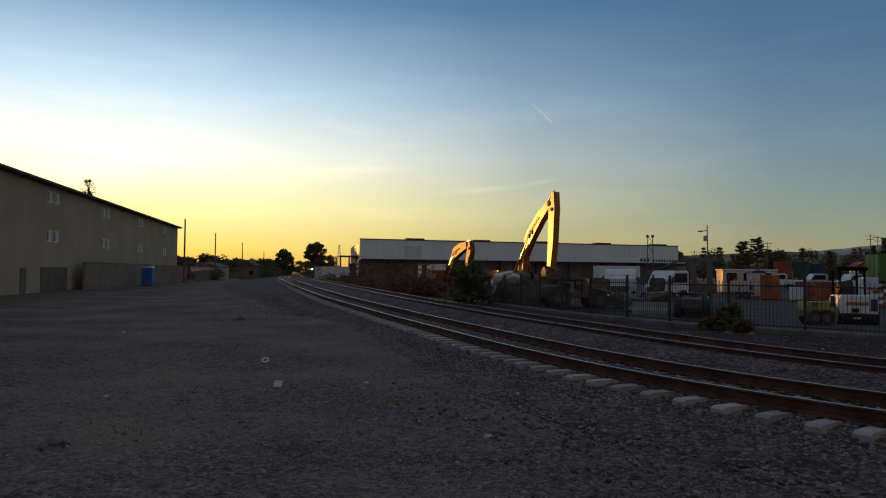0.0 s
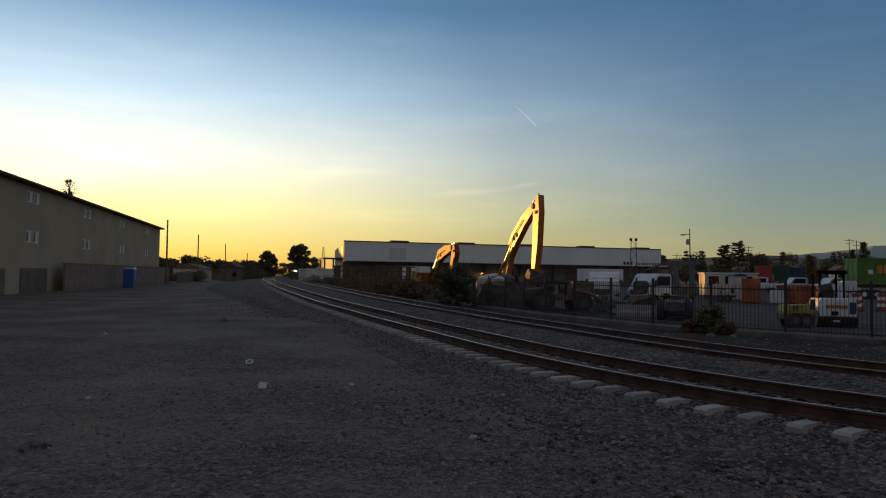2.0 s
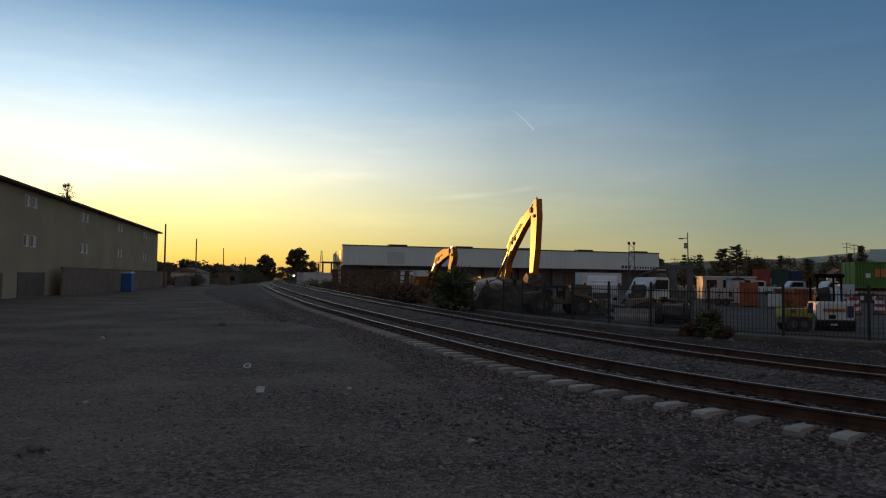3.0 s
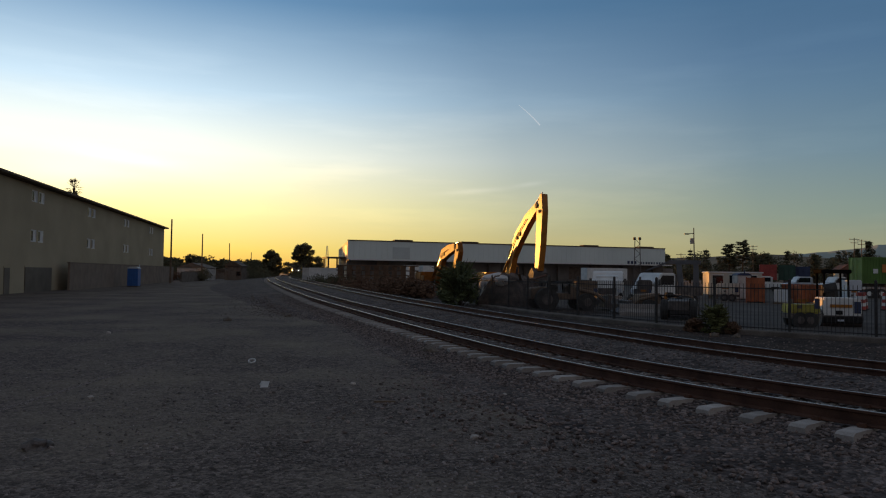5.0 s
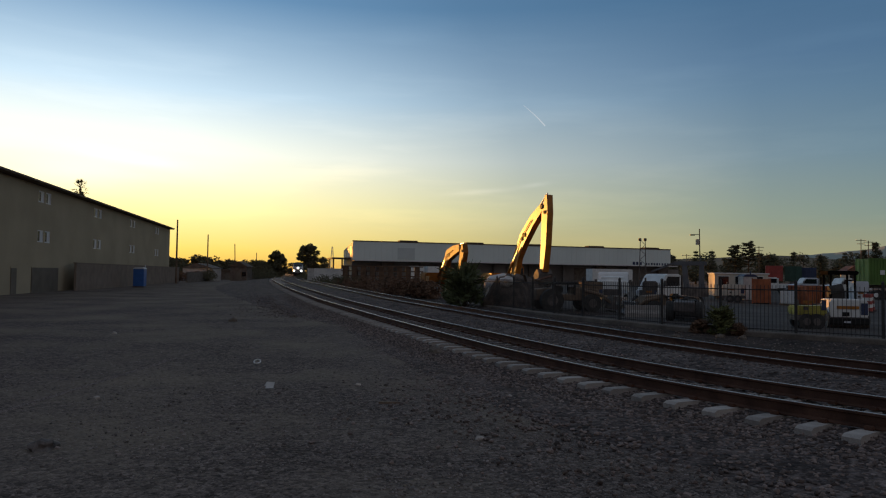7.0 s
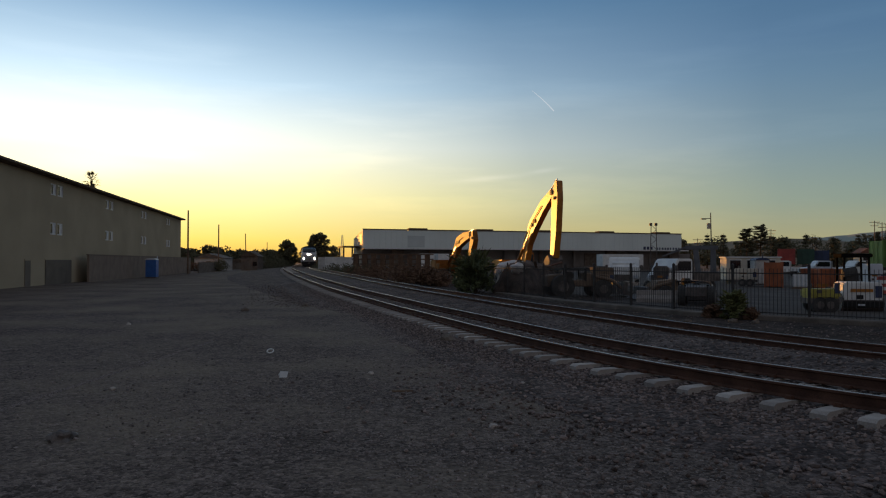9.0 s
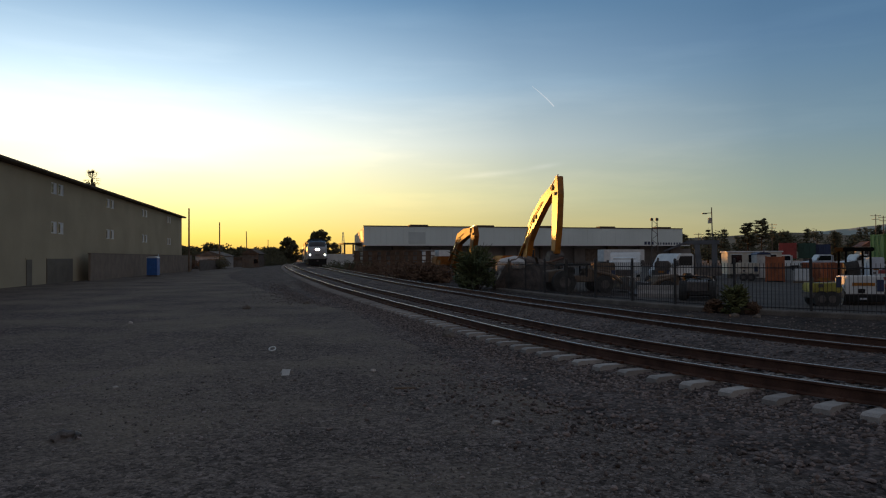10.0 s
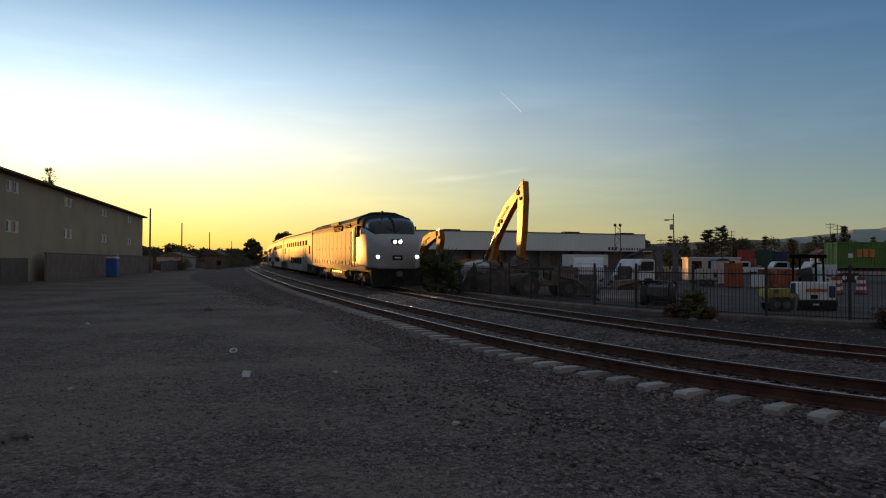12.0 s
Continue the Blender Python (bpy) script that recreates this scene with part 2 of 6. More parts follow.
GREENCONT = mat("green_container_paint", (0.10, 0.20, 0.035), 0.55, var=0.18, scale=0.7, fine=20)
DARKGREEN = mat("dark_green_paint", (0.03, 0.075, 0.05), 0.55, var=0.2, scale=1, fine=20)
BLUEPAINT = mat("blue_paint", (0.06, 0.13, 0.33), 0.5, var=0.15, scale=1, fine=20)
NAVY = mat("navy_paint", (0.03, 0.045, 0.10), 0.5, var=0.2, scale=1, fine=20)
CREAM = mat("cream_siding", (0.66, 0.58, 0.46), 0.6, var=0.1, scale=1, fine=20)
TILEROOF = mat("clay_roof", (0.20, 0.085, 0.05), 0.85, var=0.3, scale=2, fine=20)
# haze painted into both base colours: hill lifted, mountain paler still
HILL = mat("dry_hillside_hazed", (0.22, 0.18, 0.13), 1.0, var=0.3, scale=0.012, fine=0.1, spec=0.0)
FARHILL = mat("mountain_haze_tint", (0.36, 0.38, 0.33), 1.0, var=0.10, scale=0.004, fine=0.03, spec=0.0)
TARP = mat("pale_tarp", (0.55, 0.52, 0.48), 0.7, var=0.2, scale=2, fine=20)
ASPHALT = mat("yard_asphalt", (0.095, 0.08, 0.07), 0.95, var=0.3, scale=0.4, fine=25, bump=0.4, spec=0.1)
PATCHMETAL = mat("repaired_metal_panel", (0.60, 0.64, 0.61), 0.55, var=0.08, scale=0.3, fine=14)
PAPER = mat("white_paper", (0.85, 0.83, 0.80), 0.8, var=0.1)


# ---- mesh helpers ----
def mesh_of(bm, name, materials, smooth=False):
    me = bpy.data.meshes.new(name)
    bm.normal_update()
    bm.to_mesh(me)
    bm.free()
    for m in materials if isinstance(materials, (list, tuple)) else [materials]:
        me.materials.append(m)
    if smooth:
        me.shade_smooth()
    return me


def part(name, bm, material, parent=None, label="", smooth=False, at=None):
    ob = new(name, mesh_of(bm, name, material, smooth))
    if parent:
        ob.parent = parent
    if at is not None:
        ob.matrix_basis = at
    return tagged(ob, label)


def thing(name, label, category, at=None, group="", kind=""):
    ob = new(name)
    ob.empty_display_size = 0.3
    if at is not None:
        ob.matrix_basis = at
    return tagged(ob, label, category, group, kind)


def box(bm, x0, x1, y0, y1, z0, z1, bev=0.0, m=None):
    r = bmesh.ops.create_cube(bm, size=1)
    vs = r["verts"]
    for v in vs:
        v.co = Vector(((x0 + x1) / 2 + v.co.x * (x1 - x0), (y0 + y1) / 2 + v.co.y * (y1 - y0), (z0 + z1) / 2 + v.co.z * (z1 - z0)))
    if bev:
        es = list({e for v in vs for e in v.link_edges})
        r2 = bmesh.ops.bevel(bm, geom=es, offset=bev, segments=2, affect="EDGES", clamp_overlap=True)
        vs = list({v for f in r2["faces"] for v in f.verts} | {v for v in vs if v.is_valid})
    if m is not None:
        bmesh.ops.transform(bm, matrix=m, verts=vs)
    return vs


def tube(bm, a, b, r0, r1=None, seg=8):
    a, b = Vector(a), Vector(b)
    d = b - a
    m = Matrix.Translation((a + b) / 2) @ d.to_track_quat("Z", "Y").to_matrix().to_4x4()
    return bmesh.ops.create_cone(bm, cap_ends=True, segments=seg, radius1=r0, radius2=r0 if r1 is None else r1, depth=d.length, matrix=m)["verts"]


def prism(bm, outline, x0, x1, axis="x"):
    """A plate of the outline's shape, from x0 to x1 along the axis. The outline is in the other two axes."""
    def p(u, v, w):
        return {"x": (w, u, v), "y": (u, w, v), "z": (u, v, w)}[axis]
    a = [bm.verts.new(p(u, v, x0)) for u, v in outline]
    b = [bm.verts.new(p(u, v, x1)) for u, v in outline]
    bm.faces.new(a)
    bm.faces.new(b[::-1])
    n = len(a)
    for i in range(n):
        bm.faces.new((a[i], b[i], b[(i + 1) % n], a[(i + 1) % n]))
    bmesh.ops.recalc_face_normals(bm, faces=bm.faces[:])


def boxed(name, x0, x1, y0, y1, z0, z1, material, parent=None, label="", bev=0.0, at=None):
    bm = bmesh.new()
    box(bm, x0, x1, y0, y1, z0, z1, bev)
    return part(name, bm, material, parent, label, at=at)


# ---- the line of the tracks ----
BENDS = [(-40, 1.0), (-12, 1.0), (-9, 8.3), (-6, 7.54), (-4, 6.64), (-2, 5.47), (0, 3.97), (2, 2.33), (5, 0.91), (9, 0.02), (14, -0.28), (20, -0.12), (27, 0.23), (34, 0.61), (34.2, 0.02), (45, 0.07), (55, 0.1), (90, 0.08), (120, 0.06), (160, 0.05), (210, 0.02), (300, 0.0), (900, 0.0)]
TRACK_S = np.arange(-40, 760, 0.25)
_k = np.interp(TRACK_S, [b[0] for b in BENDS], [b[1] for b in BENDS]) * 0.01
_hd = 0.4479 - (np.cumsum(_k) - np.cumsum(_k)[160]) * 0.25
_x, _y = np.cumsum(-np.sin(_hd)) * 0.25, np.cumsum(np.cos(_hd)) * 0.25
TRACK_X, TRACK_Y = _x - _x[160] + 2.709, _y - _y[160] + 12.031
CANT = 0.015
RAIL_TOP = 0.30
TRACK_Z = np.interp(TRACK_S, [-6, 4, 15, 25, 38, 52, 66, 82], [0.056, 0.0, -0.02, 0.05, 0.16, 0.27, 0.38, 0.45])  # the line climbs a little towards the bend


def on_track(s, off=0.0, z=0.0):
    """A place s metres along the near rail, off metres to the yard's side of it, and the heading there."""
    h = float(np.interp(s, TRACK_S, _hd))
    x, y = float(np.interp(s, TRACK_S, TRACK_X)), float(np.interp(s, TRACK_S, TRACK_Y))
    return Vector((x + off * math.cos(h), y + off * math.sin(h), z + float(np.interp(s, TRACK_S, TRACK_Z)))), h


def ribbon(profile, s_values, close=False):
    """A strip along the track with the cross-section profile [(off, z), ...]."""
    bm = bmesh.new()
    rows = []
    for s in s_values:
        rows.append([bm.verts.new(on_track(s, o, z)[0]) for o, z in profile])
    n = len(profile)
    for a, b in zip(rows, rows[1:]):
        for i in range(n if close else n - 1):
            j = (i + 1) % n
            bm.faces.new((a[i], a[j], b[j], b[i]))
    return bm


# ---- ground and tracks ----
def build_ground():
    bm = bmesh.new()
    xs = [-3000, -900, -300, -120, -60, -30, -15, -8, -4, 0, 4, 8, 15, 30, 60, 120, 300, 900, 3000]
    grid = [[bm.verts.new((x, y + 20, 0.0)) for x in xs] for y in xs]
    for a, b in zip(grid, grid[1:]):
        for i in range(len(xs) - 1):
            bm.faces.new((a[i], a[i + 1], b[i + 1], b[i]))
    ob = part("ground", bm, GRAVEL)
    tagged(ob, "dark grey gravel and trodden dirt lot beside the railway", "ground", kind="structure")


S_LONG = np.concatenate([np.arange(-38, 60, 1.0), np.arange(60, 740, 6.0)])


def build_bed():
    prof = [(-9.0, -0.6), (-2.6, -0.03), (-1.9, 0.015), (-1.25, 0.02), (-0.75, 0.035), (-0.55, 0.05), (-0.12, 0.085), (0.12, 0.085), (0.4, 0.112), (1.1, 0.112), (1.38, 0.085), (1.65, 0.075), (2.1, 0.05), (2.55, 0.07), (3.3, 0.19), (3.75, 0.215), (4.3, 0.20), (5.8, 0.135), (6.4, 0.12), (7.0, 0.07), (7.05, -0.3)]
    strip = [(6.7, 0.02), (6.98, 0.068), (7.4, 0.05), (8.4, 0.03), (10.4, 0.014), (13.5, 0.008), (14.6, -0.6)]
    tagged(part("verge", ribbon(strip, S_LONG), SOIL), "strip of dark bare soil between the tracks and the fence", "soil", kind="structure")
    tagged(part("ballast_bed", ribbon(prof, S_LONG), BALLAST), "dark crushed-stone bed under the two railway tracks", "ballast", kind="structure")


RAIL_PROFILE = [(-0.07, -0.18), (0.07, -0.18), (0.07, -0.165), (0.012, -0.145), (0.010, -0.045), (0.036, -0.03), (0.036, -0.004), (-0.036, -0.004), (-0.036, -0.03), (-0.010, -0.045), (-0.012, -0.145), (-0.07, -0.165)]


def build_track(first, name):
    track = thing("railway_track", name, "track", kind="structure")
    tagged(track, kind="structure")
    for off, top in ((first, RAIL_TOP + CANT), (first + 1.505, RAIL_TOP)):
        rail = part("rail", ribbon([(off + a, top + b) for a, b in RAIL_PROFILE], S_LONG, close=True), RUST, track, "rust-brown steel rail")
        part("running_surface", ribbon([(off - 0.002, top - 0.0035), (off + 0.002, top), (off + 0.026, top), (off + 0.03, top - 0.0035)], S_LONG), RAILTOP, rail, "polished running top")
    # one concrete tie, shared by all
    bm = bmesh.new()
    out = [(-1.36, -0.20), (1.30, -0.20), (1.30, -0.03), (1.24, 0.0), (0.95, 0.0), (0.5, -0.03), (-0.5, -0.03), (-0.95, 0.0), (-1.30, 0.0), (-1.36, -0.03)]
    prism(bm, out, -0.12, 0.12, "y")
    for v in bm.verts:
        if v.co.z > -0.1:
            v.co.y *= 0.82
    tie = mesh_of(bm, "tie", CONCRETE)
    bm = bmesh.new()
    for side in (-1, 1):
        for r in (-0.10, 0.10):
            box(bm, side * 0.7525 + r - 0.035, side * 0.7525 + r + 0.035, -0.05, 0.05, -0.005, 0.045, 0.008)
    clip = mesh_of(bm, "rail_clip", RUST)
    tilt = math.atan2(CANT, 1.505)
    s, n = -16.0, 0
    rng = random.Random(5)
    far_bm = bmesh.new()
    while s < 330:
        p, h = on_track(s, first + 0.7525)
        m = Matrix.Translation((p.x, p.y, p.z + RAIL_TOP + CANT / 2 - 0.182)) @ Euler((0, tilt, h + rng.gauss(0, 0.015))).to_matrix().to_4x4()
        if s < 75:
            t = new("tie", tie)
            t.parent, t.matrix_basis = track, m
            if s < 32:
                c = new("rail_clip", clip)
                c.parent, c.matrix_basis = track, m
        else:
            box(far_bm, -1.3, 1.3, -0.11, 0.11, -0.1, 0.0, m=m)
        s += 0.61 + rng.gauss(0, 0.03)
    tagged(part("far_ties", far_bm, CONCRETE, track), kind="stuff")


def stones(name, label, count, spot, size, seed, material):
    """Loose stones as one mesh of many small lumps. spot(rng) gives a place and a size factor."""
    rng = np.random.RandomState(seed)
    phi = (1 + 5 ** 0.5) / 2
    ico = np.array([(-1, phi, 0), (1, phi, 0), (-1, -phi, 0), (1, -phi, 0), (0, -1, phi), (0, 1, phi), (0, -1, -phi), (0, 1, -phi), (phi, 0, -1), (phi, 0, 1), (-phi, 0, -1), (-phi, 0, 1)]) / 1.9
    tri = np.array([(0, 11, 5), (0, 5, 1), (0, 1, 7), (0, 7, 10), (0, 10, 11), (1, 5, 9), (5, 11, 4), (11, 10, 2), (10, 7, 6), (7, 1, 8), (3, 9, 4), (3, 4, 2), (3, 2, 6), (3, 6, 8), (3, 8, 9), (4, 9, 5), (2, 4, 11), (6, 2, 10), (8, 6, 7), (9, 8, 1)])
    verts, faces = [], []
    for i in range(count):
        x, y, z, f = spot(rng)
        s = size * f * rng.uniform(0.55, 1.35)
        v = ico * rng.uniform(0.65, 1.25, (12, 1)) * (s * rng.uniform(0.7, 1.3), s * rng.uniform(0.7, 1.3), s * rng.uniform(0.45, 0.9))
        a = rng.uniform(0, 6.283)
        c, w = math.cos(a), math.sin(a)
        verts.append(np.stack([v[:, 0] * c - v[:, 1] * w + x, v[:, 0] * w + v[:, 1] * c + y, v[:, 2] + z], 1))
        faces.append(tri + 12 * i)
    me = bpy.data.meshes.new(name)
    me.from_pydata(np.concatenate(verts).tolist(), [], np.concatenate(faces).tolist())
    me.materials.append(material)
    tagged(new(name, me), label, "gravel", kind="stuff")


def bed_z(o):
    return float(np.interp(o, [-2.6, -1.25, -0.75, -0.55, -0.12, 0.12, 0.4, 1.1, 1.38, 1.65, 2.1, 2.55, 3.3, 3.75, 4.3, 5.8, 6.4, 7.2, 8.4, 10.4], [-0.02, 0.02, 0.035, 0.05, 0.085, 0.085, 0.112, 0.112, 0.085, 0.075, 0.05, 0.07, 0.19, 0.215, 0.20, 0.135, 0.12, 0.06, 0.03, 0.012]))


def shoulder(rng):
    s = -16 + 62 * rng.beta(1.0, 1.9)
    o = min(-abs(rng.normal(0, 1.75)), -0.05) if rng.rand() < 0.66 else (rng.uniform(0.0, 7.2) if rng.rand() < 0.85 else rng.uniform(7.0, 12.0))
    p, _ = on_track(s, o)
    return p.x, p.y, p.z + bed_z(o) + 0.005, 1.0


def lot(rng):
    d = 3.2 + 19 * rng.beta(0.9, 2.6)
    a = rng.uniform(-0.75, 0.75)
    x, y = d * math.sin(a), d * math.cos(a)
    if noise.noise(Vector((x * 0.25, y * 0.25, 3.0))) < -0.05 and rng.rand() < 0.8:
        return -6 + rng.rand() * 0.1, 3 + 14 * rng.rand(), 0.0, 0.5
    return x, y, 0.003, rng.choice([0.35, 0.5, 0.7, 1.0], p=[0.45, 0.3, 0.18, 0.07])


def fence_line(u):
    """The yard's fence, u metres along it from the corner nearest the tracks' bend."""
    pts = [(27.0, 16.4), (20.0, 18.3), (13.3, 21.1), (8.6, 25.3), (5.4, 32.0), (3.1, 39.2), (0.2, 48.5)]
    for a, b in zip(pts, pts[1:]):
        a, b = Vector((*a, 0)), Vector((*b, 0))
        n = (b - a).length
        if u <= n or b.xy == Vector(pts[-1]):
            return a + (b - a) * (u / n), math.atan2(b.y - a.y, b.x - a.x)
        u -= n


def build_fence():
    fence = thing("picket_fence", "black iron picket fence on a low concrete kerb", "fence")
    bmk = bmesh.new()
    box(bmk, -0.0075, 0.0075, -0.0075, 0.0075, 0.12, 1.72)
    picket = mesh_of(bmk, "picket", FENCEIRON)
    bmk = bmesh.new()
    box(bmk, -0.04, 0.04, -0.04, 0.04, -0.1, 1.85, 0.006)
    bmesh.ops.create_cone(bmk, cap_ends=True, segments=4, radius1=0.06, radius2=0.0, depth=0.06, matrix=Matrix.Translation((0, 0, 1.88)) @ Matrix.Rotation(radians(45), 4, "Z"))
    post = mesh_of(bmk, "post", FENCEIRON)
    total, step, k, u = 44.0, 2.44, 0, 0.0
    while u < total:
        p, a = fence_line(u)
        o = new("post", post)
        o.parent, o.matrix_basis = fence, Matrix.Translation(p) @ Matrix.Rotation(a, 4, "Z")
        q, _ = fence_line(min(u + step, total))
        d = q - p
        for z in (0.24, 1.56):
            bm = bmesh.new()
            box(bm, 0, d.length, -0.016, 0.016, z - 0.018, z + 0.018)
            part("rail", bm, FENCEIRON, fence, at=Matrix.Translation(p) @ Matrix.Rotation(math.atan2(d.y, d.x), 4, "Z"))
        n = 20
        for i in range(1, n):
            w = p + d * (i / n)
            o = new("picket", picket)
            o.parent, o.matrix_basis = fence, Matrix.Translation(w) @ Matrix.Rotation(a, 4, "Z")
        u += step
    bm = bmesh.new()
    prev = None
    for i in range(0, 89):
        p, a = fence_line(i * 0.5)
        nrm = Vector((math.sin(a), -math.cos(a), 0))
        if nrm.y > 0:
            nrm = -nrm
        row = [bm.verts.new(p + nrm * o + Vector((0, 0, z))) for o, z in ((0.42, -0.05), (0.40, 0.14), (0.36, 0.17), (-0.16, 0.17), (-0.2, -0.05))]
        if prev:
            for j in range(4):
                bm.faces.new((prev[j], prev[j + 1], row[j + 1], row[j]))
        prev = row
    bmesh.ops.recalc_face_normals(bm, faces=bm.faces[:])
    tagged(part("kerb", bm, KERB), "weathered concrete kerb along the iron fence", "kerb", kind="structure")


# ---- the long tan building ----
WALL_A, WALL_U = Vector((-32.2, 50.0, 0)), Vector((-0.2098, 0.9777, 0))
WALL_M = Matrix.Translation(WALL_A) @ Matrix.Rotation(math.atan2(WALL_U.y, WALL_U.x), 4, "Z")  # x along the wall, y away from the camera's side


def build_hall():
    hall = thing("long_building", "long two-storey tan stucco building with dark brown eaves", "building", WALL_M)
    x0, x1, deep, top = -62.0, 66.6, 24.0, 8.79
    cells = [(6.9 + 15.85 * k, 9.85 + 15.85 * k) for k in range(-4, 4)]
    # front wall in strips round the openings
    cuts = sorted([x0, x1] + [v for c in cells for v in c])
    bm = bmesh.new()
    for z0, z1 in ((0.0, 4.15), (5.15, 7.45), (8.4, top)):
        box(bm, x0, x1, 0, 0.25, z0, z1)
    for z0, z1 in ((4.15, 5.15), (7.45, 8.4)):
        for a, b in zip(cuts[::2], cuts[1::2]):
            box(bm, a, b, 0, 0.25, z0, z1)
    part("front_wall", bm, STUCCO, hall)
    bm = bmesh.new()
    box(bm, x1 - 0.25, x1, 0.252, deep, 0, top)
    box(bm, x0, x0 + 0.25, 0.252, deep, 0, top)
    box(bm, x0, x1, deep, deep + 0.25, 0, top)
    part("side_wall", bm, STUCCO, hall)
    bm = bmesh.new()
    prism(bm, [(-0.55, top + 0.02), (-0.55, top + 0.26), (deep / 2, top + 1.3), (deep + 0.5, top + 0.26), (deep + 0.5, top + 0.02)], x0 - 0.4, x1 + 0.45, "x")
    part("roof", bm, FASCIA, hall, "low brown roof with a dark fascia")
    boxed("gutter", x0 - 0.4, x1 + 0.5, -0.68, -0.552, top + 0.06, top + 0.24, FASCIA, hall, bev=0.02)
    for c0, c1 in cells:
        for z0, z1 in ((4.15, 5.15), (7.45, 8.4)):
            win = thing("window", "", "")
            win.parent = hall
            for a, b, frame_m in ((c0, c0 + 1.3, 0), (c1 - 1.3, c1, 1)):
                bm = bmesh.new()
                for u0, u1, v0, v1 in ((a, a + 0.09, z0, z1), (b - 0.09, b, z0, z1), (a + 0.09, b - 0.09, z0, z0 + 0.09), (a + 0.09, b - 0.09, z1 - 0.09, z1)):
                    box(bm, u0, u1, 0.02, 0.12, v0, v1)
                box(bm, (a + b) / 2 - 0.04, (a + b) / 2 + 0.04, 0.03, 0.11, z0 + 0.09, z1 - 0.09)
                part("window_frame", bm, WINFRAME, win)
                boxed("pane", a + 0.09, (a + b) / 2 - 0.04, 0.06, 0.075, z0 + 0.09, z1 - 0.09, TINTGLASS, win)
                boxed("blind", (a + b) / 2 + 0.04, b - 0.09, 0.06, 0.075, z0 + 0.09, z1 - 0.09, WINFRAME, win, "drawn white blind behind the sash")
            boxed("mullion", c0 + 1.3, c1 - 1.3, 0.0, 0.24, z0, z1, STUCCO, win)
    for a, b, h, nm in ((1.7, 2.75, 1.98, "door"), (5.8, 12.1, 2.05, "roll_up_door")):
        d = boxed(nm, a, b, -0.05, -0.004, 0, h, STEELDOOR, hall, "dull brown steel door")
        if b - a > 2:
            for k in range(9):
                boxed("slat", a + 0.05, b - 0.05, -0.075, -0.051, 0.2 + 0.2 * k, 0.33 + 0.2 * k, STEELDOOR, d)
        boxed("door_frame", a - 0.1, b + 0.1, -0.035, -0.003, h + 0.003, h + 0.12, STUCCO, d)
    # rows of grey blocks in front of the wall's foot
    wall = thing("block_wall", "grey concrete-block yard wall standing before the tan building", "wall", WALL_M, kind="structure")
    bm = bmesh.new()
    box(bm, 13.4, 69.5, -1.15, -0.97, 0, 2.48)
    part("core", bm, BLOCK, wall)
    bm = bmesh.new()
    box(bm, 13.3, 69.6, -1.2, -0.92, 2.48, 2.58, 0.01)
    part("cap", bm, BLOCK, wall)
    bm = bmesh.new()
    for r in range(12):
        off = 0.4 if r % 2 else 0.0
        for c in range(68):
            x = 13.42 + c * 0.81 + off
            if x < 69.0:
                box(bm, x, x + 0.795, -1.165, -1.151, r * 0.205 + 0.008, r * 0.205 + 0.198)
    tagged(part("blocks", bm, BLOCK, wall), kind="stuff")


def build_toilet(m, body, roof, label):
    t = thing("portable_toilet", label, "toilet", m)
    boxed("cabin", -0.58, 0.58, -0.55, 0.55, 0.14, 2.1, body, t, bev=0.03)
    bm = bmesh.new()
    for x in np.linspace(-0.48, 0.48, 5):
        box(bm, x - 0.04, x + 0.04, -0.575, -0.552, 0.25, 2.0)
    part("door", bm, body, t)
    bm = bmesh.new()
    prism(bm, [(-0.6, 2.1), (0.6, 2.1), (0.56, 2.2), (0.3, 2.3), (-0.3, 2.3), (-0.56, 2.2)], -0.6, 0.6, "y")
    part("roof", bm, roof, t, "pale translucent roof")
    boxed("skid", -0.6, 0.6, -0.6, 0.6, 0.0, 0.138, DARKMETAL, t)
    bm = bmesh.new()
    tube(bm, (0.45, 0.45, 2.0), (0.45, 0.45, 2.55), 0.05)
    part("vent_pipe", bm, roof, t)
    return t


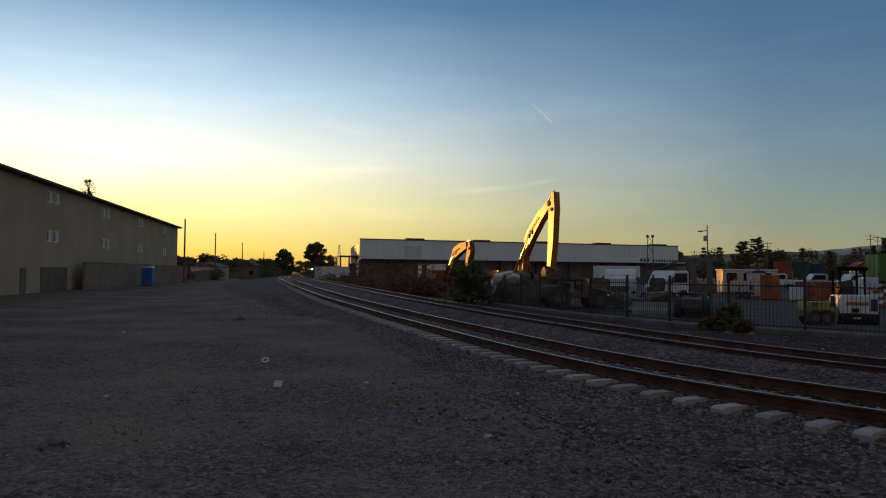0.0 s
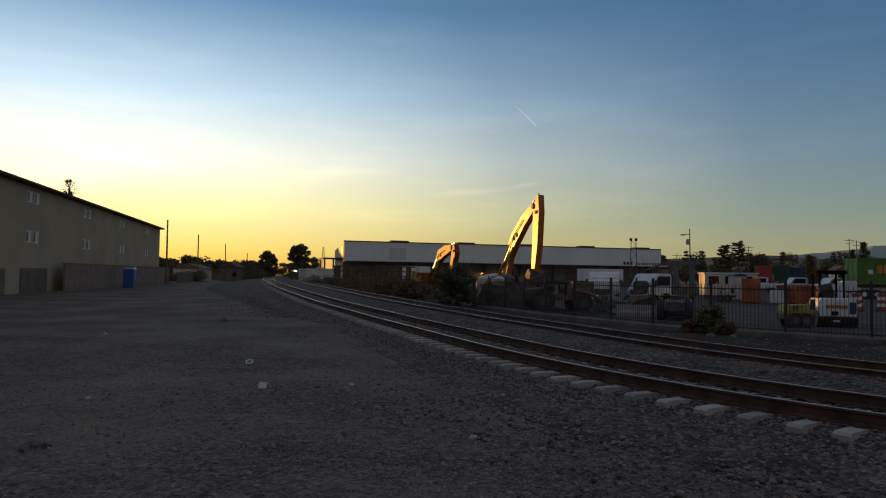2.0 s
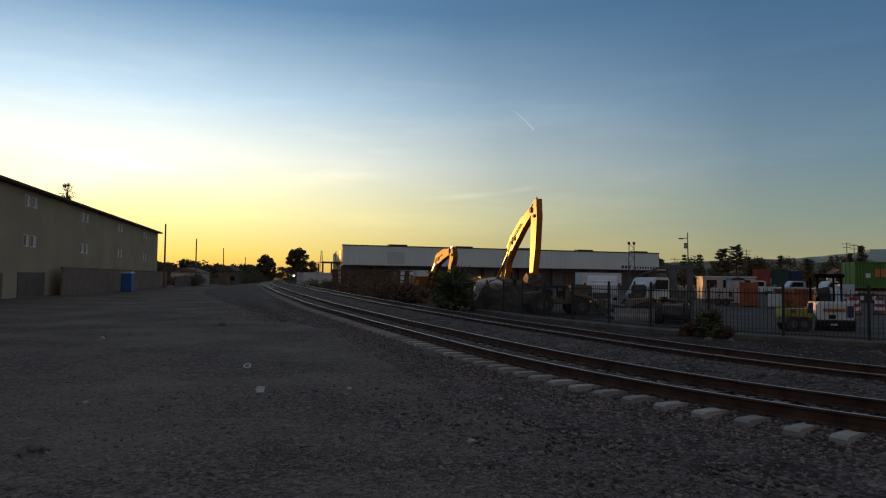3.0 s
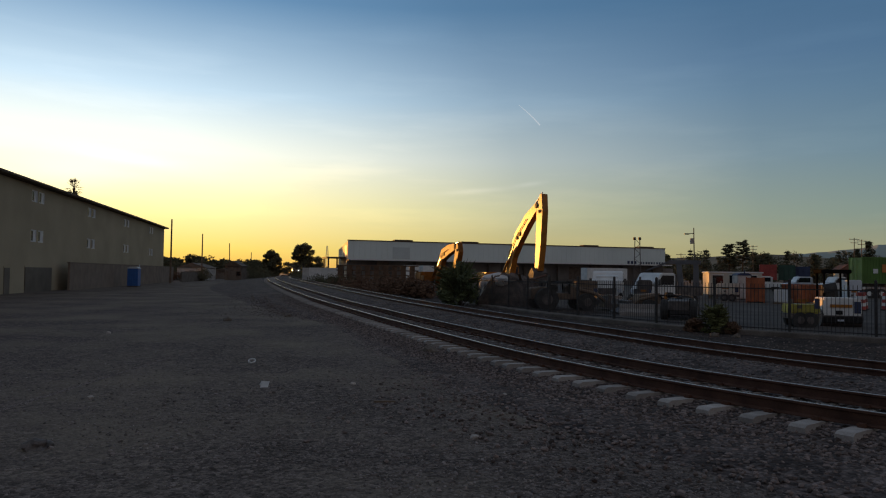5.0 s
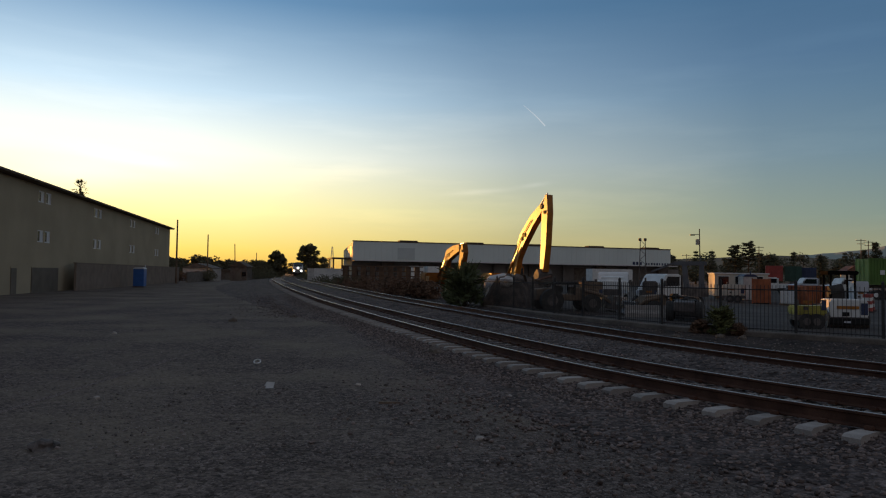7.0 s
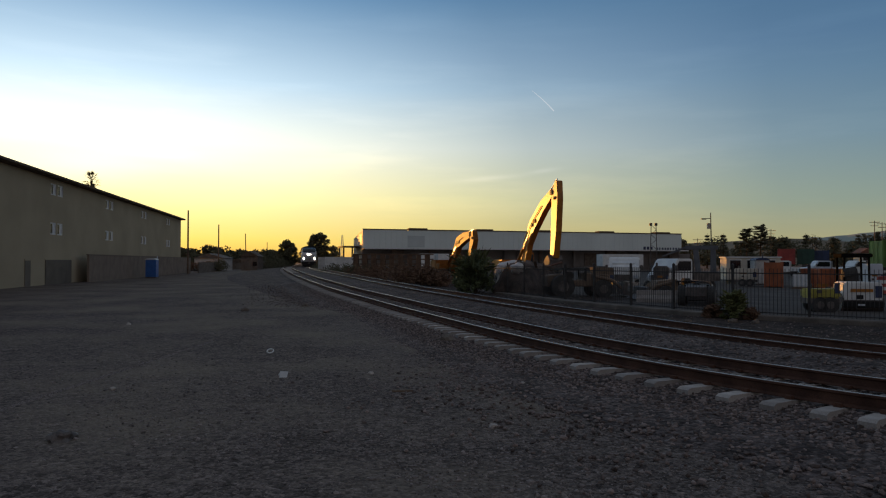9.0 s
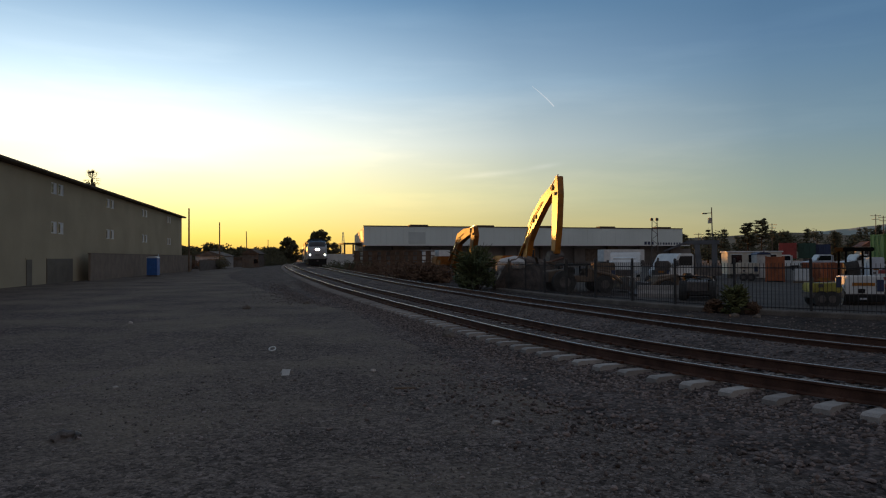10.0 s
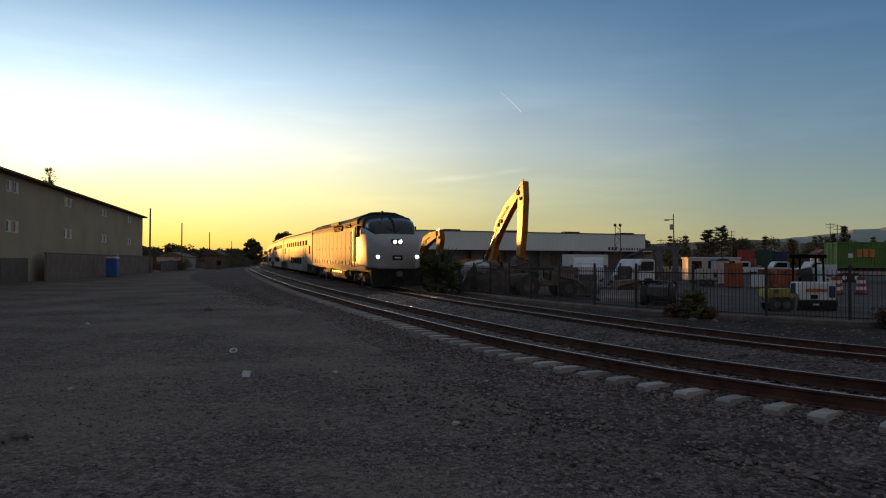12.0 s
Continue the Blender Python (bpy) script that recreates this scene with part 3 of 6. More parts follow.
# ---- warehouse beyond the yard ----
def build_warehouse():
    a, b = Vector((-19.5, 143.0, 0)), Vector((53.4, 167.0, 0))
    n = (b - a).length
    m = Matrix.Translation(a) @ Matrix.Rotation(math.atan2(b.y - a.y, b.x - a.x), 4, "Z")
    w = thing("warehouse", "long white metal warehouse with an open loading dock underneath", "warehouse", m)
    bm = bmesh.new()
    x = 0.0
    while x < n - 0.1:  # ribbed panels
        box(bm, x + 0.02, min(x + 1.18, n), -0.05, 0.0, 4.7, 8.55)
        box(bm, x + 1.1, min(x + 1.2, n), -0.09, -0.051, 4.7, 8.55)
        x += 1.2
    part("upper_cladding", bm, WHITEMETAL, w, "pale blue-white ribbed cladding")
    boxed("parapet", -0.1, n + 0.1, -0.16, 0.14, 8.552, 8.75, FASCIA, w)
    boxed("dock_canopy", -0.2, n + 0.2, -2.6, -0.1, 4.45, 4.66, FASCIA, w, "dark dock canopy edge")
    # shallow back wall; the deep dock's shade is painted into its colour
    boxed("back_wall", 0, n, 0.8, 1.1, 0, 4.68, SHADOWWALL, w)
    bm = bmesh.new()
    prism(bm, [(0.002, 4.68), (0.002, 8.5), (11.0, 6.95), (11.0, 4.68)], 0.002, n - 0.002, "x")
    part("body", bm, SUNLITTAN, w, "end wall in a sunlit warm tan")
    boxed("end_wall", 0.0, 0.25, 1.102, 11.0, 0, 4.678, SUNLITTAN, w)
    for k in range(9):
        x = 6 + k * 8.4
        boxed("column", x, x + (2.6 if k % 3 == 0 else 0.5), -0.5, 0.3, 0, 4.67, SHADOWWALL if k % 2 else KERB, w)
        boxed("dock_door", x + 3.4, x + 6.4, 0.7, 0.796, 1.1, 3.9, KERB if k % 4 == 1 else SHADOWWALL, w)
    for k in range(5):
        bm = bmesh.new()
        box(bm, 10 + k * 15, 14 + k * 15, 0.4, 2.4, 8.0, 9.05, 0.08)
        part("roof_vent", bm, FASCIA, w)
    # end canopy and its posts
    boxed("side_canopy", -3.9, -0.02, 2, 9, 4.95, 5.2, FASCIA, w, "brown porch roof at the end wall")
    for x, y in ((-3.7, 2.4), (-3.7, 8.4), (-1.9, 2.4)):
        boxed("canopy_post", x, x + 0.3, y, y + 0.3, 0, 4.9, FASCIA, w)
    for k in range(3):
        boxed("end_panel", -0.06, -0.002, 1.0 + k * 3.4, 3.4 + k * 3.4, 5.4, 7.6 - 0.45 * k, CREAM, w)
    # the lettering on the wall, as plain bars
    x = n - 10.4
    for wd in (0.8, 0.8, 0.8, 0.0, 0.55, 0.4, 0.55, 0.55, 0.55, 0.4, 0.55, 0.55, 0.55):
        if wd:
            boxed("sign_bar", x, x + wd * 0.75, -0.125, -0.095, 4.85, 5.55 if wd > 0.7 else 5.35, NAVY, w)
        x += 0.92 if wd > 0.7 else 0.74
    boxed("patch_panel", 9.5, 13.2, -0.115, -0.092, 5.0, 7.4, PATCHMETAL, w, "slightly darker repair panel")
    boxed("gutter", -0.1, n + 0.1, -2.72, -2.602, 4.5, 4.72, WHITEPAINT, w, "white gutter along the canopy")


# ---- the train ----
def skin(bm, rings):
    """Joins rings of equal count into a closed hull."""
    vs = [[bm.verts.new(p) for p in r] for r in rings]
    n = len(vs[0])
    for a, b in zip(vs, vs[1:]):
        for i in range(n):
            bm.faces.new((a[i], a[(i + 1) % n], b[(i + 1) % n], b[i]))
    bm.faces.new(vs[0][::-1])
    bm.faces.new(vs[-1])
    bmesh.ops.recalc_face_normals(bm, faces=bm.faces[:])


def section(x, half, z0, z1, shoulder, crown):
    """Half-round topped cross-section at x; looks along the vehicle."""
    pts = [(-half, z0), (-half, z1 - shoulder), (-half * 0.97, z1 - shoulder * 0.6), (-half * 0.80, z1 - shoulder * 0.22), (-half * 0.45, z1 + crown * 0.7), (0, z1 + crown)]
    pts += [(-a, b) for a, b in pts[-2::-1]]
    return [(x, a, b) for a, b in pts]


def add_bogie(parent, x, wheels, base):
    bogie = part("bogie", bogie_mesh(base, wheels), DARKMETAL, parent, "black truck frame with springs", at=Matrix.Translation((x, 0, 0)))
    for k in range(wheels):
        xx = (k - (wheels - 1) / 2) * base / (wheels - 1)
        bm = bmesh.new()
        for sd in (-1, 1):
            tube(bm, (xx, sd * 0.68, 0.5), (xx, sd * 0.81, 0.5), 0.5, seg=24)
        tube(bm, (xx, -0.7, 0.5), (xx, 0.7, 0.5), 0.09)
        part("wheelset", bm, RUST, bogie)
    return bogie


def bogie_mesh(base, wheels):
    bm = bmesh.new()
    for sd in (-1, 1):
        box(bm, -base / 2 - 0.6, base / 2 + 0.6, sd * 1.08 - 0.09, sd * 1.08 + 0.09, 0.55, 0.82, 0.03)
        for k in range(wheels):
            xx = (k - (wheels - 1) / 2) * base / (wheels - 1)
            box(bm, xx - 0.2, xx + 0.2, sd * 1.2 - 0.1, sd * 1.2 + 0.1, 0.32, 0.7, 0.04)
            for q in (-0.42, 0.42):
                tube(bm, (xx + q, sd * 1.15, 0.45), (xx + q, sd * 1.15, 0.9), 0.1)
        tube(bm, (-0.3, sd * 1.25, 0.4), (0.5, sd * 1.25, 0.55), 0.07)
    box(bm, -base / 2, base / 2, -0.9, 0.9, 0.6, 0.85)
    return bm


def build_loco():
    """Front at x = 0, body along -x, rail top at z = 0."""
    loco = thing("diesel_locomotive", "silver-white streamlined diesel passenger locomotive with a dark blue cab roof", "locomotive")
    length, half = 20.6, 1.58
    bm = bmesh.new()
    skin(bm, [section(x, half, 1.25, z1, 0.55, 0.16) for x, z1 in ((-length, 4.0), (-length + 0.15, 4.08), (-4.9, 4.1), (-4.6, 4.1))])
    part("hood", bm, LOCOWHITE, loco, "silver-white side panels")
    # dark roof shell over the hood, rising into the cab
    bm = bmesh.new()
    rings = []
    for x, lift in ((-length + 0.02, -0.1), (-length + 0.2, -0.02), (-9.0, 0.0), (-6.0, 0.05), (-4.2, 0.10), (-3.2, 0.11)):
        z = 4.2 + lift
        rings.append([(x, a * half * 1.005, b) for a, b in ((-1.0, 3.72), (-1.0, z - 0.36), (-0.97, z - 0.28), (-0.8, z - 0.06), (-0.45, z + 0.13), (0, z + 0.18), (0.45, z + 0.13), (0.8, z - 0.06), (0.97, z - 0.28), (1.0, z - 0.36), (1.0, 3.72))])
    skin(bm, rings)
    part("roof", bm, LOCOROOF, loco, "dark blue roof with a sooty crown", smooth=False)
    # cab: white lower nose, dark upper shell with the windscreen
    bm = bmesh.new()
    low = []
    for x, w, z1 in ((-4.6, 1.585, 3.85), (-2.2, 1.585, 3.7), (-1.1, 1.53, 3.3), (-0.5, 1.44, 3.05), (-0.18, 1.28, 2.8), (0.0, 1.05, 2.5)):
        z0 = 1.15
        low.append([(x, a * w, z0 + (z1 - z0) * b) for a, b in ((-0.96, 0), (-1, 0.1), (-1, 0.86), (-0.93, 0.97), (-0.6, 1.0), (0, 1.01), (0.6, 1.0), (0.93, 0.97), (1, 0.86), (1, 0.1), (0.96, 0))])
    skin(bm, low)
    nose = part("nose", bm, NOSEWHITE, loco, "rounded white nose", smooth=True)
    def dome(x, w, zt, zb=2.95):
        return [(x, a * w, zb + (zt - zb) * b) for a, b in ((-1, 0), (-1, 0.5), (-0.97, 0.72), (-0.84, 0.9), (-0.45, 0.985), (0, 1.0), (0.45, 0.985), (0.84, 0.9), (0.97, 0.72), (1, 0.5), (1, 0))]
    bm = bmesh.new()
    skin(bm, [dome(*r) for r in ((-4.5, 1.55, 4.26), (-3.2, 1.55, 4.28), (-2.2, 1.52, 4.22), (-1.7, 1.47, 4.10))])
    part("cab_roof", bm, LOCOROOF, loco, "dark rounded cab roof", smooth=True)
    bm = bmesh.new()
    skin(bm, [dome(*r) for r in ((-1.698, 1.465, 4.095), (-1.2, 1.36, 3.88), (-0.8, 1.22, 3.58), (-0.58, 1.1, 3.2))])
    part("windscreen", bm, CABGLASS, loco, "dark wraparound windscreen", smooth=True)
    bm = bmesh.new()
    prism(bm, [(-1.75, 4.13), (-1.2, 3.92), (-0.8, 3.62), (-0.52, 3.2), (-0.62, 3.1), (-1.75, 4.2)], -0.05, 0.05, "y")
    part("centre_post", bm, LOCOROOF, loco)
    bm = bmesh.new()
    for s in (-1, 1):
        tube(bm, (-0.56, 0.15 * s, 3.26), (-1.0, 0.75 * s, 3.72), 0.018, seg=5)
    part("wiper", bm, BLACKPAINT, loco)
    for sd in (-1, 1):
        boxed("side_window", -3.35, -2.55, sd * 1.60 - 0.02, sd * 1.60 + 0.02, 2.95, 3.6, COACHGLASS, loco, bev=0.01)
        boxed("cab_door", -4.35, -3.6, sd * 1.60 - 0.02, sd * 1.60 + 0.02, 1.5, 3.6, LOCOWHITE, loco, bev=0.01)
        for x in (-4.45, -3.5):
            bm = bmesh.new()
            tube(bm, (x, sd * 1.66, 1.2), (x, sd * 1.66, 3.3), 0.02)
            part("grab_rail", bm, DARKMETAL, loco)
        for k in range(10):
            boxed("side_panel", -19.6 + 1.45 * k, -18.22 + 1.45 * k, sd * 1.588 - 0.006, sd * 1.588 + 0.006, 1.62, 3.36, LOCOWHITE, loco)
            boxed("panel_latch", -18.5 + 1.45 * k, -18.4 + 1.45 * k, sd * 1.6 - 0.01, sd * 1.6 + 0.01, 2.25, 2.37, DARKMETAL, loco)
        for k in range(13):
            boxed("access_door", -19.7 + 1.12 * k, -18.9 + 1.12 * k, sd * 1.60 - 0.014, sd * 1.60 + 0.014, 1.29, 1.54, COACHSKIN if k % 3 else DARKMETAL, loco)
        boxed("edge_post", -length - 0.08, -length + 0.16, sd * 1.52 - 0.1, sd * 1.52 + 0.1, 1.1, 3.95, BLACKPAINT, loco, "dark rear corner post")
        for x, wd, zb in ((-10.6, 3.0, 3.46), (-6.6, 1.6, 3.6)):
            # raised box whose black colour paints the shade of a recess
            v = boxed("vent_grille", x, x + wd, sd * 1.595 - 0.02, sd * 1.595 + 0.02, zb, 3.83, VENTBLACK, loco, "dark louvred vent")
            for k in range(3):
                boxed("louvre", x + 0.05, x + wd - 0.05, sd * 1.618 - 0.006, sd * 1.618 + 0.006, zb + 0.06 + k * 0.09, zb + 0.08 + k * 0.09, BLACKPAINT, v)
        boxed("roof_grille", -11.6, -8.8, sd * 1.60 - 0.03, sd * 1.60 + 0.03, 3.88, 4.12, LOCOROOF, loco, "black louvred intake")
        boxed("sill", -length + 0.1, -0.9, sd * 1.55 - 0.06, sd * 1.55 + 0.06, 1.08, 1.26, COACHSKIN, loco)
        boxed("mirror", -2.5, -2.35, sd * 1.72 - 0.08, sd * 1.72 + 0.08, 3.1, 3.6, BLACKPAINT, loco)
        for x in (-15.0, -14.0, -6.6):
            boxed("air_tank", x, x + 0.8, sd * 1.2 - 0.2, sd * 1.2 + 0.2, 0.6, 1.0, DARKMETAL, loco, bev=0.08)
    boxed("underframe", -length + 0.3, -0.5, -1.35, 1.35, 0.95, 1.24, DARKMETAL, loco)
    boxed("fuel_tank", -13.4, -8.2, -1.3, 1.3, 0.35, 0.94, DARKMETAL, loco, bev=0.12)
    for sd in (-1, 1):
        boxed("tank_strip", -12.6, -9.2, sd * 1.31 - 0.01, sd * 1.31 + 0.01, 0.72, 0.82, CHROME, loco)
    bm = bmesh.new()
    prism(bm, [(-1.35, 0.18), (1.35, 0.18), (1.45, 1.2), (-1.45, 1.2)], -0.75, -0.12, "x")
    part("pilot", bm, BLACKPAINT, loco, "black snow plough pilot")
    bm = bmesh.new()
    tube(bm, (-0.4, 0, 0.85), (0.35, 0, 0.85), 0.12)
    box(bm, 0.2, 0.5, -0.16, 0.16, 0.7, 1.02, 0.04)
    part("coupler", bm, DARKMETAL, loco)
    def bezel(x0, x1, y, z, r0, r1):
        """A short open barrel round a lamp."""
        rim = bmesh.new()
        rows = []
        for q in range(20):
            an = 2 * math.pi * q / 20
            rows.append([rim.verts.new((xx, y + math.cos(an) * r, z + math.sin(an) * r)) for xx, r in ((x0, r0), (x1, r0), (x1, r1), (x0, r1))])
        for q in range(20):
            for w in range(4):
                rim.faces.new((rows[q][w], rows[q][(w + 1) % 4], rows[(q + 1) % 20][(w + 1) % 4], rows[(q + 1) % 20][w]))
        bmesh.ops.recalc_face_normals(rim, faces=rim.faces[:])
        return rim
    for y in (-0.15, 0.15):
        bm = bmesh.new()
        tube(bm, (-0.4, y, 2.63), (0.03, y, 2.63), 0.08, seg=20)
        h = part("headlight", bm, LAMP, loco, "round lit headlight")
        part("bezel", bezel(-0.3, 0.09, y, 2.63, 0.084, 0.125), DARKMETAL, h)
    boxed("headlight_housing", -0.45, 0.0, -0.34, 0.34, 2.47, 2.79, DARKMETAL, loco, bev=0.05)
    for y in (-1.05, 1.05):
        boxed("lamp_recess", -0.4, -0.02, y * 0.9 - 0.2, y * 0.9 + 0.2, 1.66, 1.94, FASCIA, loco, bev=0.04)
        bm = bmesh.new()
        tube(bm, (-0.3, y * 1.06, 1.80), (0.0, y * 1.06, 1.80), 0.075, seg=20)
        h = part("ditch_light", bm, LAMP, loco, "lit ditch light")
        part("bezel", bezel(-0.3, 0.06, y * 1.06, 1.80, 0.08, 0.115), DARKMETAL, h)
    boxed("number_board", -0.2, 0.03, -0.3, 0.3, 1.62, 1.9, DARKGLASS, loco, "dark number board", bev=0.03)
    boxed("number_bar", 0.03, 0.04, -0.17, 0.17, 1.72, 1.8, WHITEPAINT, loco)
    bm = bmesh.new()
    for x, y in ((-3.6, 0.0), (-5.2, 0.4), (-2.6, -0.3)):
        tube(bm, (x, y, 4.15), (x, y, 4.44), 0.06)
        tube(bm, (x, y, 4.41), (x + 0.4, y, 4.41), 0.04, 0.07)
    part("horns", bm, DARKMETAL, loco)
    for x in (-3.9, -16.9):
        add_bogie(loco, x, 2, 2.75)
    return loco


def build_coach():
    """Middle at x = 0, rail top at z = 0."""
    c = thing("passenger_coach", "silver bilevel passenger coach with dark windows", "coach", group="coaches of the train")
    half, ln = 1.49, 12.75
    bm = bmesh.new()
    skin(bm, [section(x, half, z0, 4.12, 0.55, 0.12) for x, z0 in ((-ln, 1.1), (-9.2, 1.1), (-8.6, 0.42), (8.6, 0.42), (9.2, 1.1), (ln, 1.1))])
    part("body", bm, COACHSKIN, c)
    for sd in (-1, 1):
        y = sd * (half + 0.004)
        for k in range(9):
            x = -9.4 + 2.15 * k
            boxed("window", x, x + 1.0, y - 0.02, y + 0.02, 2.75, 3.2, COACHGLASS, c)
        for k in range(5):
            x = -5.0 + 2.0 * k
            boxed("window", x, x + 1.5, y - 0.02, y + 0.02, 1.05, 1.65, COACHGLASS, c)
        for x in (-7.7, 6.3):
            d = boxed("door", x, x + 1.35, y - 0.015, y + 0.015, 0.62, 2.4, COACHSKIN, c)
            for e in (x - 0.05, x + 1.3):
                boxed("door_seal", e, e + 0.14, y - 0.025, y + 0.025, 0.55, 2.5, DARKMETAL, d)
        boxed("belt_stripe", -ln + 0.2, ln - 0.2, y - 0.01, y + 0.01, 2.1, 2.3, LOCOWHITE, c)
        for x in (-11.6, 10.4):
            boxed("vestibule_window", x, x + 0.7, y - 0.02, y + 0.02, 2.0, 2.7, COACHGLASS, c)
        boxed("roof_rail", -ln + 0.1, ln - 0.1, sd * 1.25 - 0.03, sd * 1.25 + 0.03, 3.98, 4.08, COACHSKIN, c)
    for x in (-ln - 0.25, ln):
        boxed("gangway", x, x + 0.25, -0.7, 0.7, 1.15, 3.3, RUBBER, c)
    boxed("underframe", -ln + 0.3, ln - 0.3, -1.2, 1.2, 0.85, 1.09, DARKMETAL, c)
    for x in (-10.6, 10.6):
        add_bogie(c, x, 2, 2.6)
    return c


# nose of the train along the track: place at the end of the clip, and speed
NOSE_END, SPEED = 26.4, 37.0
TRAIN_OFF = 4.3 + 0.7525


def train_pose(s_front, s_rear, s_ref):
    """Pose of a vehicle whose two bogies stand at s_front and s_rear; its origin lies at s_ref."""
    a, _ = on_track(s_front, TRAIN_OFF, RAIL_TOP + CANT / 2)
    b, _ = on_track(s_rear, TRAIN_OFF, RAIL_TOP + CANT / 2)
    d = (a - b).normalized()
    y = Vector((0, 0, 1)).cross(d)
    m = Matrix((d, y, d.cross(y))).transposed().to_4x4()
    f = (s_rear - s_ref) / (s_rear - s_front)
    m.translation = b + (a - b) * f
    return m @ Matrix.Rotation(math.atan2(CANT, 1.505) * 0.8, 4, "X")


TRAIN = []


def build_train():
    TRAIN.append((build_loco(), 3.9, 16.9, 0.0))
    first = build_coach()
    start = 20.9
    TRAIN.append((first, start + 2.4, start + 23.6, start + 13.0))
    for k in range(1, 4):
        s = start + 26.0 * k
        TRAIN.append((copy_thing(first, Matrix()), s + 2.4, s + 23.6, s + 13.0))


def motions():
    for ob, front, rear, ref in TRAIN:
        rows = []
        for i in range(25):
            t = i * 0.5
            s = NOSE_END + SPEED * (12.0 - t)
            rows.append((t, train_pose(s + front, s + rear, s + ref)))
        walk(ob, rows)


# ---- plants ----
def leaf_cloud(bm, centre, radius, count, size, rng, squash=0.8):
    """Small tilted leaf blades through an uneven ball of space."""
    for _ in range(count):
        d = Vector((rng.gauss(0, 1), rng.gauss(0, 1), rng.gauss(0, 1))).normalized() * radius * rng.uniform(0.35, 1.0) ** 0.6
        d.z *= squash
        p = Vector(centre) + d
        a = Vector((rng.gauss(0, 1), rng.gauss(0, 1), rng.gauss(0, 0.7))).normalized() * size * rng.uniform(0.6, 1.4)
        b = a.orthogonal().normalized() * size * rng.uniform(0.25, 0.5)
        bm.faces.new([bm.verts.new(p - a), bm.verts.new(p + b), bm.verts.new(p + a), bm.verts.new(p - b)])


def tree(x, y, height, spread, label, seed, trunk=0.35, bare=0.35, leaf=0.35, clumps=26, material=None, z=0.0, count=60, category="tree"):
    rng = random.Random(seed)
    t = thing("tree", label, category, Matrix.Translation((x, y, z)))
    bm = bmesh.new()
    top = Vector((rng.uniform(-0.3, 0.3), rng.uniform(-0.3, 0.3), height * (bare + 0.25)))
    tube(bm, (0, 0, -0.1), top * 0.6, height * 0.028 * trunk / 0.35, height * 0.02 * trunk / 0.35)
    tube(bm, top * 0.58, top, height * 0.02 * trunk / 0.35, height * 0.012)
    crown = bmesh.new()
    for i in range(clumps):
        a = rng.uniform(0, 6.283)
        v = rng.uniform(0, 1)
        r = spread * math.sqrt(rng.uniform(0.05, 1)) * math.sqrt(max(0.12, 1 - (2 * v - 0.9) ** 2 * 0.9))
        p = Vector((math.cos(a) * r, math.sin(a) * r, height * (bare + (1 - bare) * (0.08 + 0.86 * v))))
        if i % 3 == 0:
            tube(bm, top * rng.uniform(0.6, 1), p, height * 0.01, height * 0.003, seg=5)
        leaf_cloud(crown, p, spread * rng.uniform(0.2, 0.36), count, leaf, rng)
    part("trunk", bm, BARK, t)
    part("crown", crown, material or LEAFDARK, t)
    return t


def conifer(x, y, height, width, label, seed, tiers=14):
    rng = random.Random(seed)
    t = thing("tree", label, "conifer", Matrix.Translation((x, y, 0)))
    bm = bmesh.new()
    tube(bm, (0, 0, 0), (0, 0, height), height * 0.018, 0.03)
    part("trunk", bm, BARK, t)
    crown = bmesh.new()
    for k in range(tiers):
        f = k / tiers
        for j in range(7):
            a = rng.uniform(0, 6.283)
            r = width * (1 - f) ** 0.8 * rng.uniform(0.4, 1.0)
            leaf_cloud(crown, (math.cos(a) * r, math.sin(a) * r, height * (0.12 + 0.88 * f)), width * 0.28, 14, 0.4, rng, 0.6)
    part("crown", crown, LEAFDARK, t)


def cedar(x, y, height, width, label, seed):
    """A tree of flat layered branches with gaps between them."""
    rng = random.Random(seed)
    t = thing("tree", label, "cedar", Matrix.Translation((x, y, 0)))
    bm = bmesh.new()
    tube(bm, (0, 0, 0), (0.2, 0, height * 0.96), height * 0.022, 0.05)
    crown = bmesh.new()
    for k in range(11):
        zz = height * (0.45 + 0.05 * k)
        for j in range(5):
            a = rng.uniform(0, 6.283)
            ln = width * (1.1 - 0.055 * k) * rng.uniform(0.45, 1.0)
            tip = Vector((math.cos(a) * ln, math.sin(a) * ln, zz + rng.uniform(-0.2, 0.6)))
            tube(bm, (0.1, 0, zz), tip, 0.09, 0.03, seg=5)
            for f in (0.4, 0.6, 0.8, 1.0):
                leaf_cloud(crown, Vector((0.1, 0, zz)).lerp(tip, f), width * 0.15, 16, 0.26, rng, 0.3)
    part("trunk", bm, BARK, t)
    part("crown", crown, LEAFDARK, t)


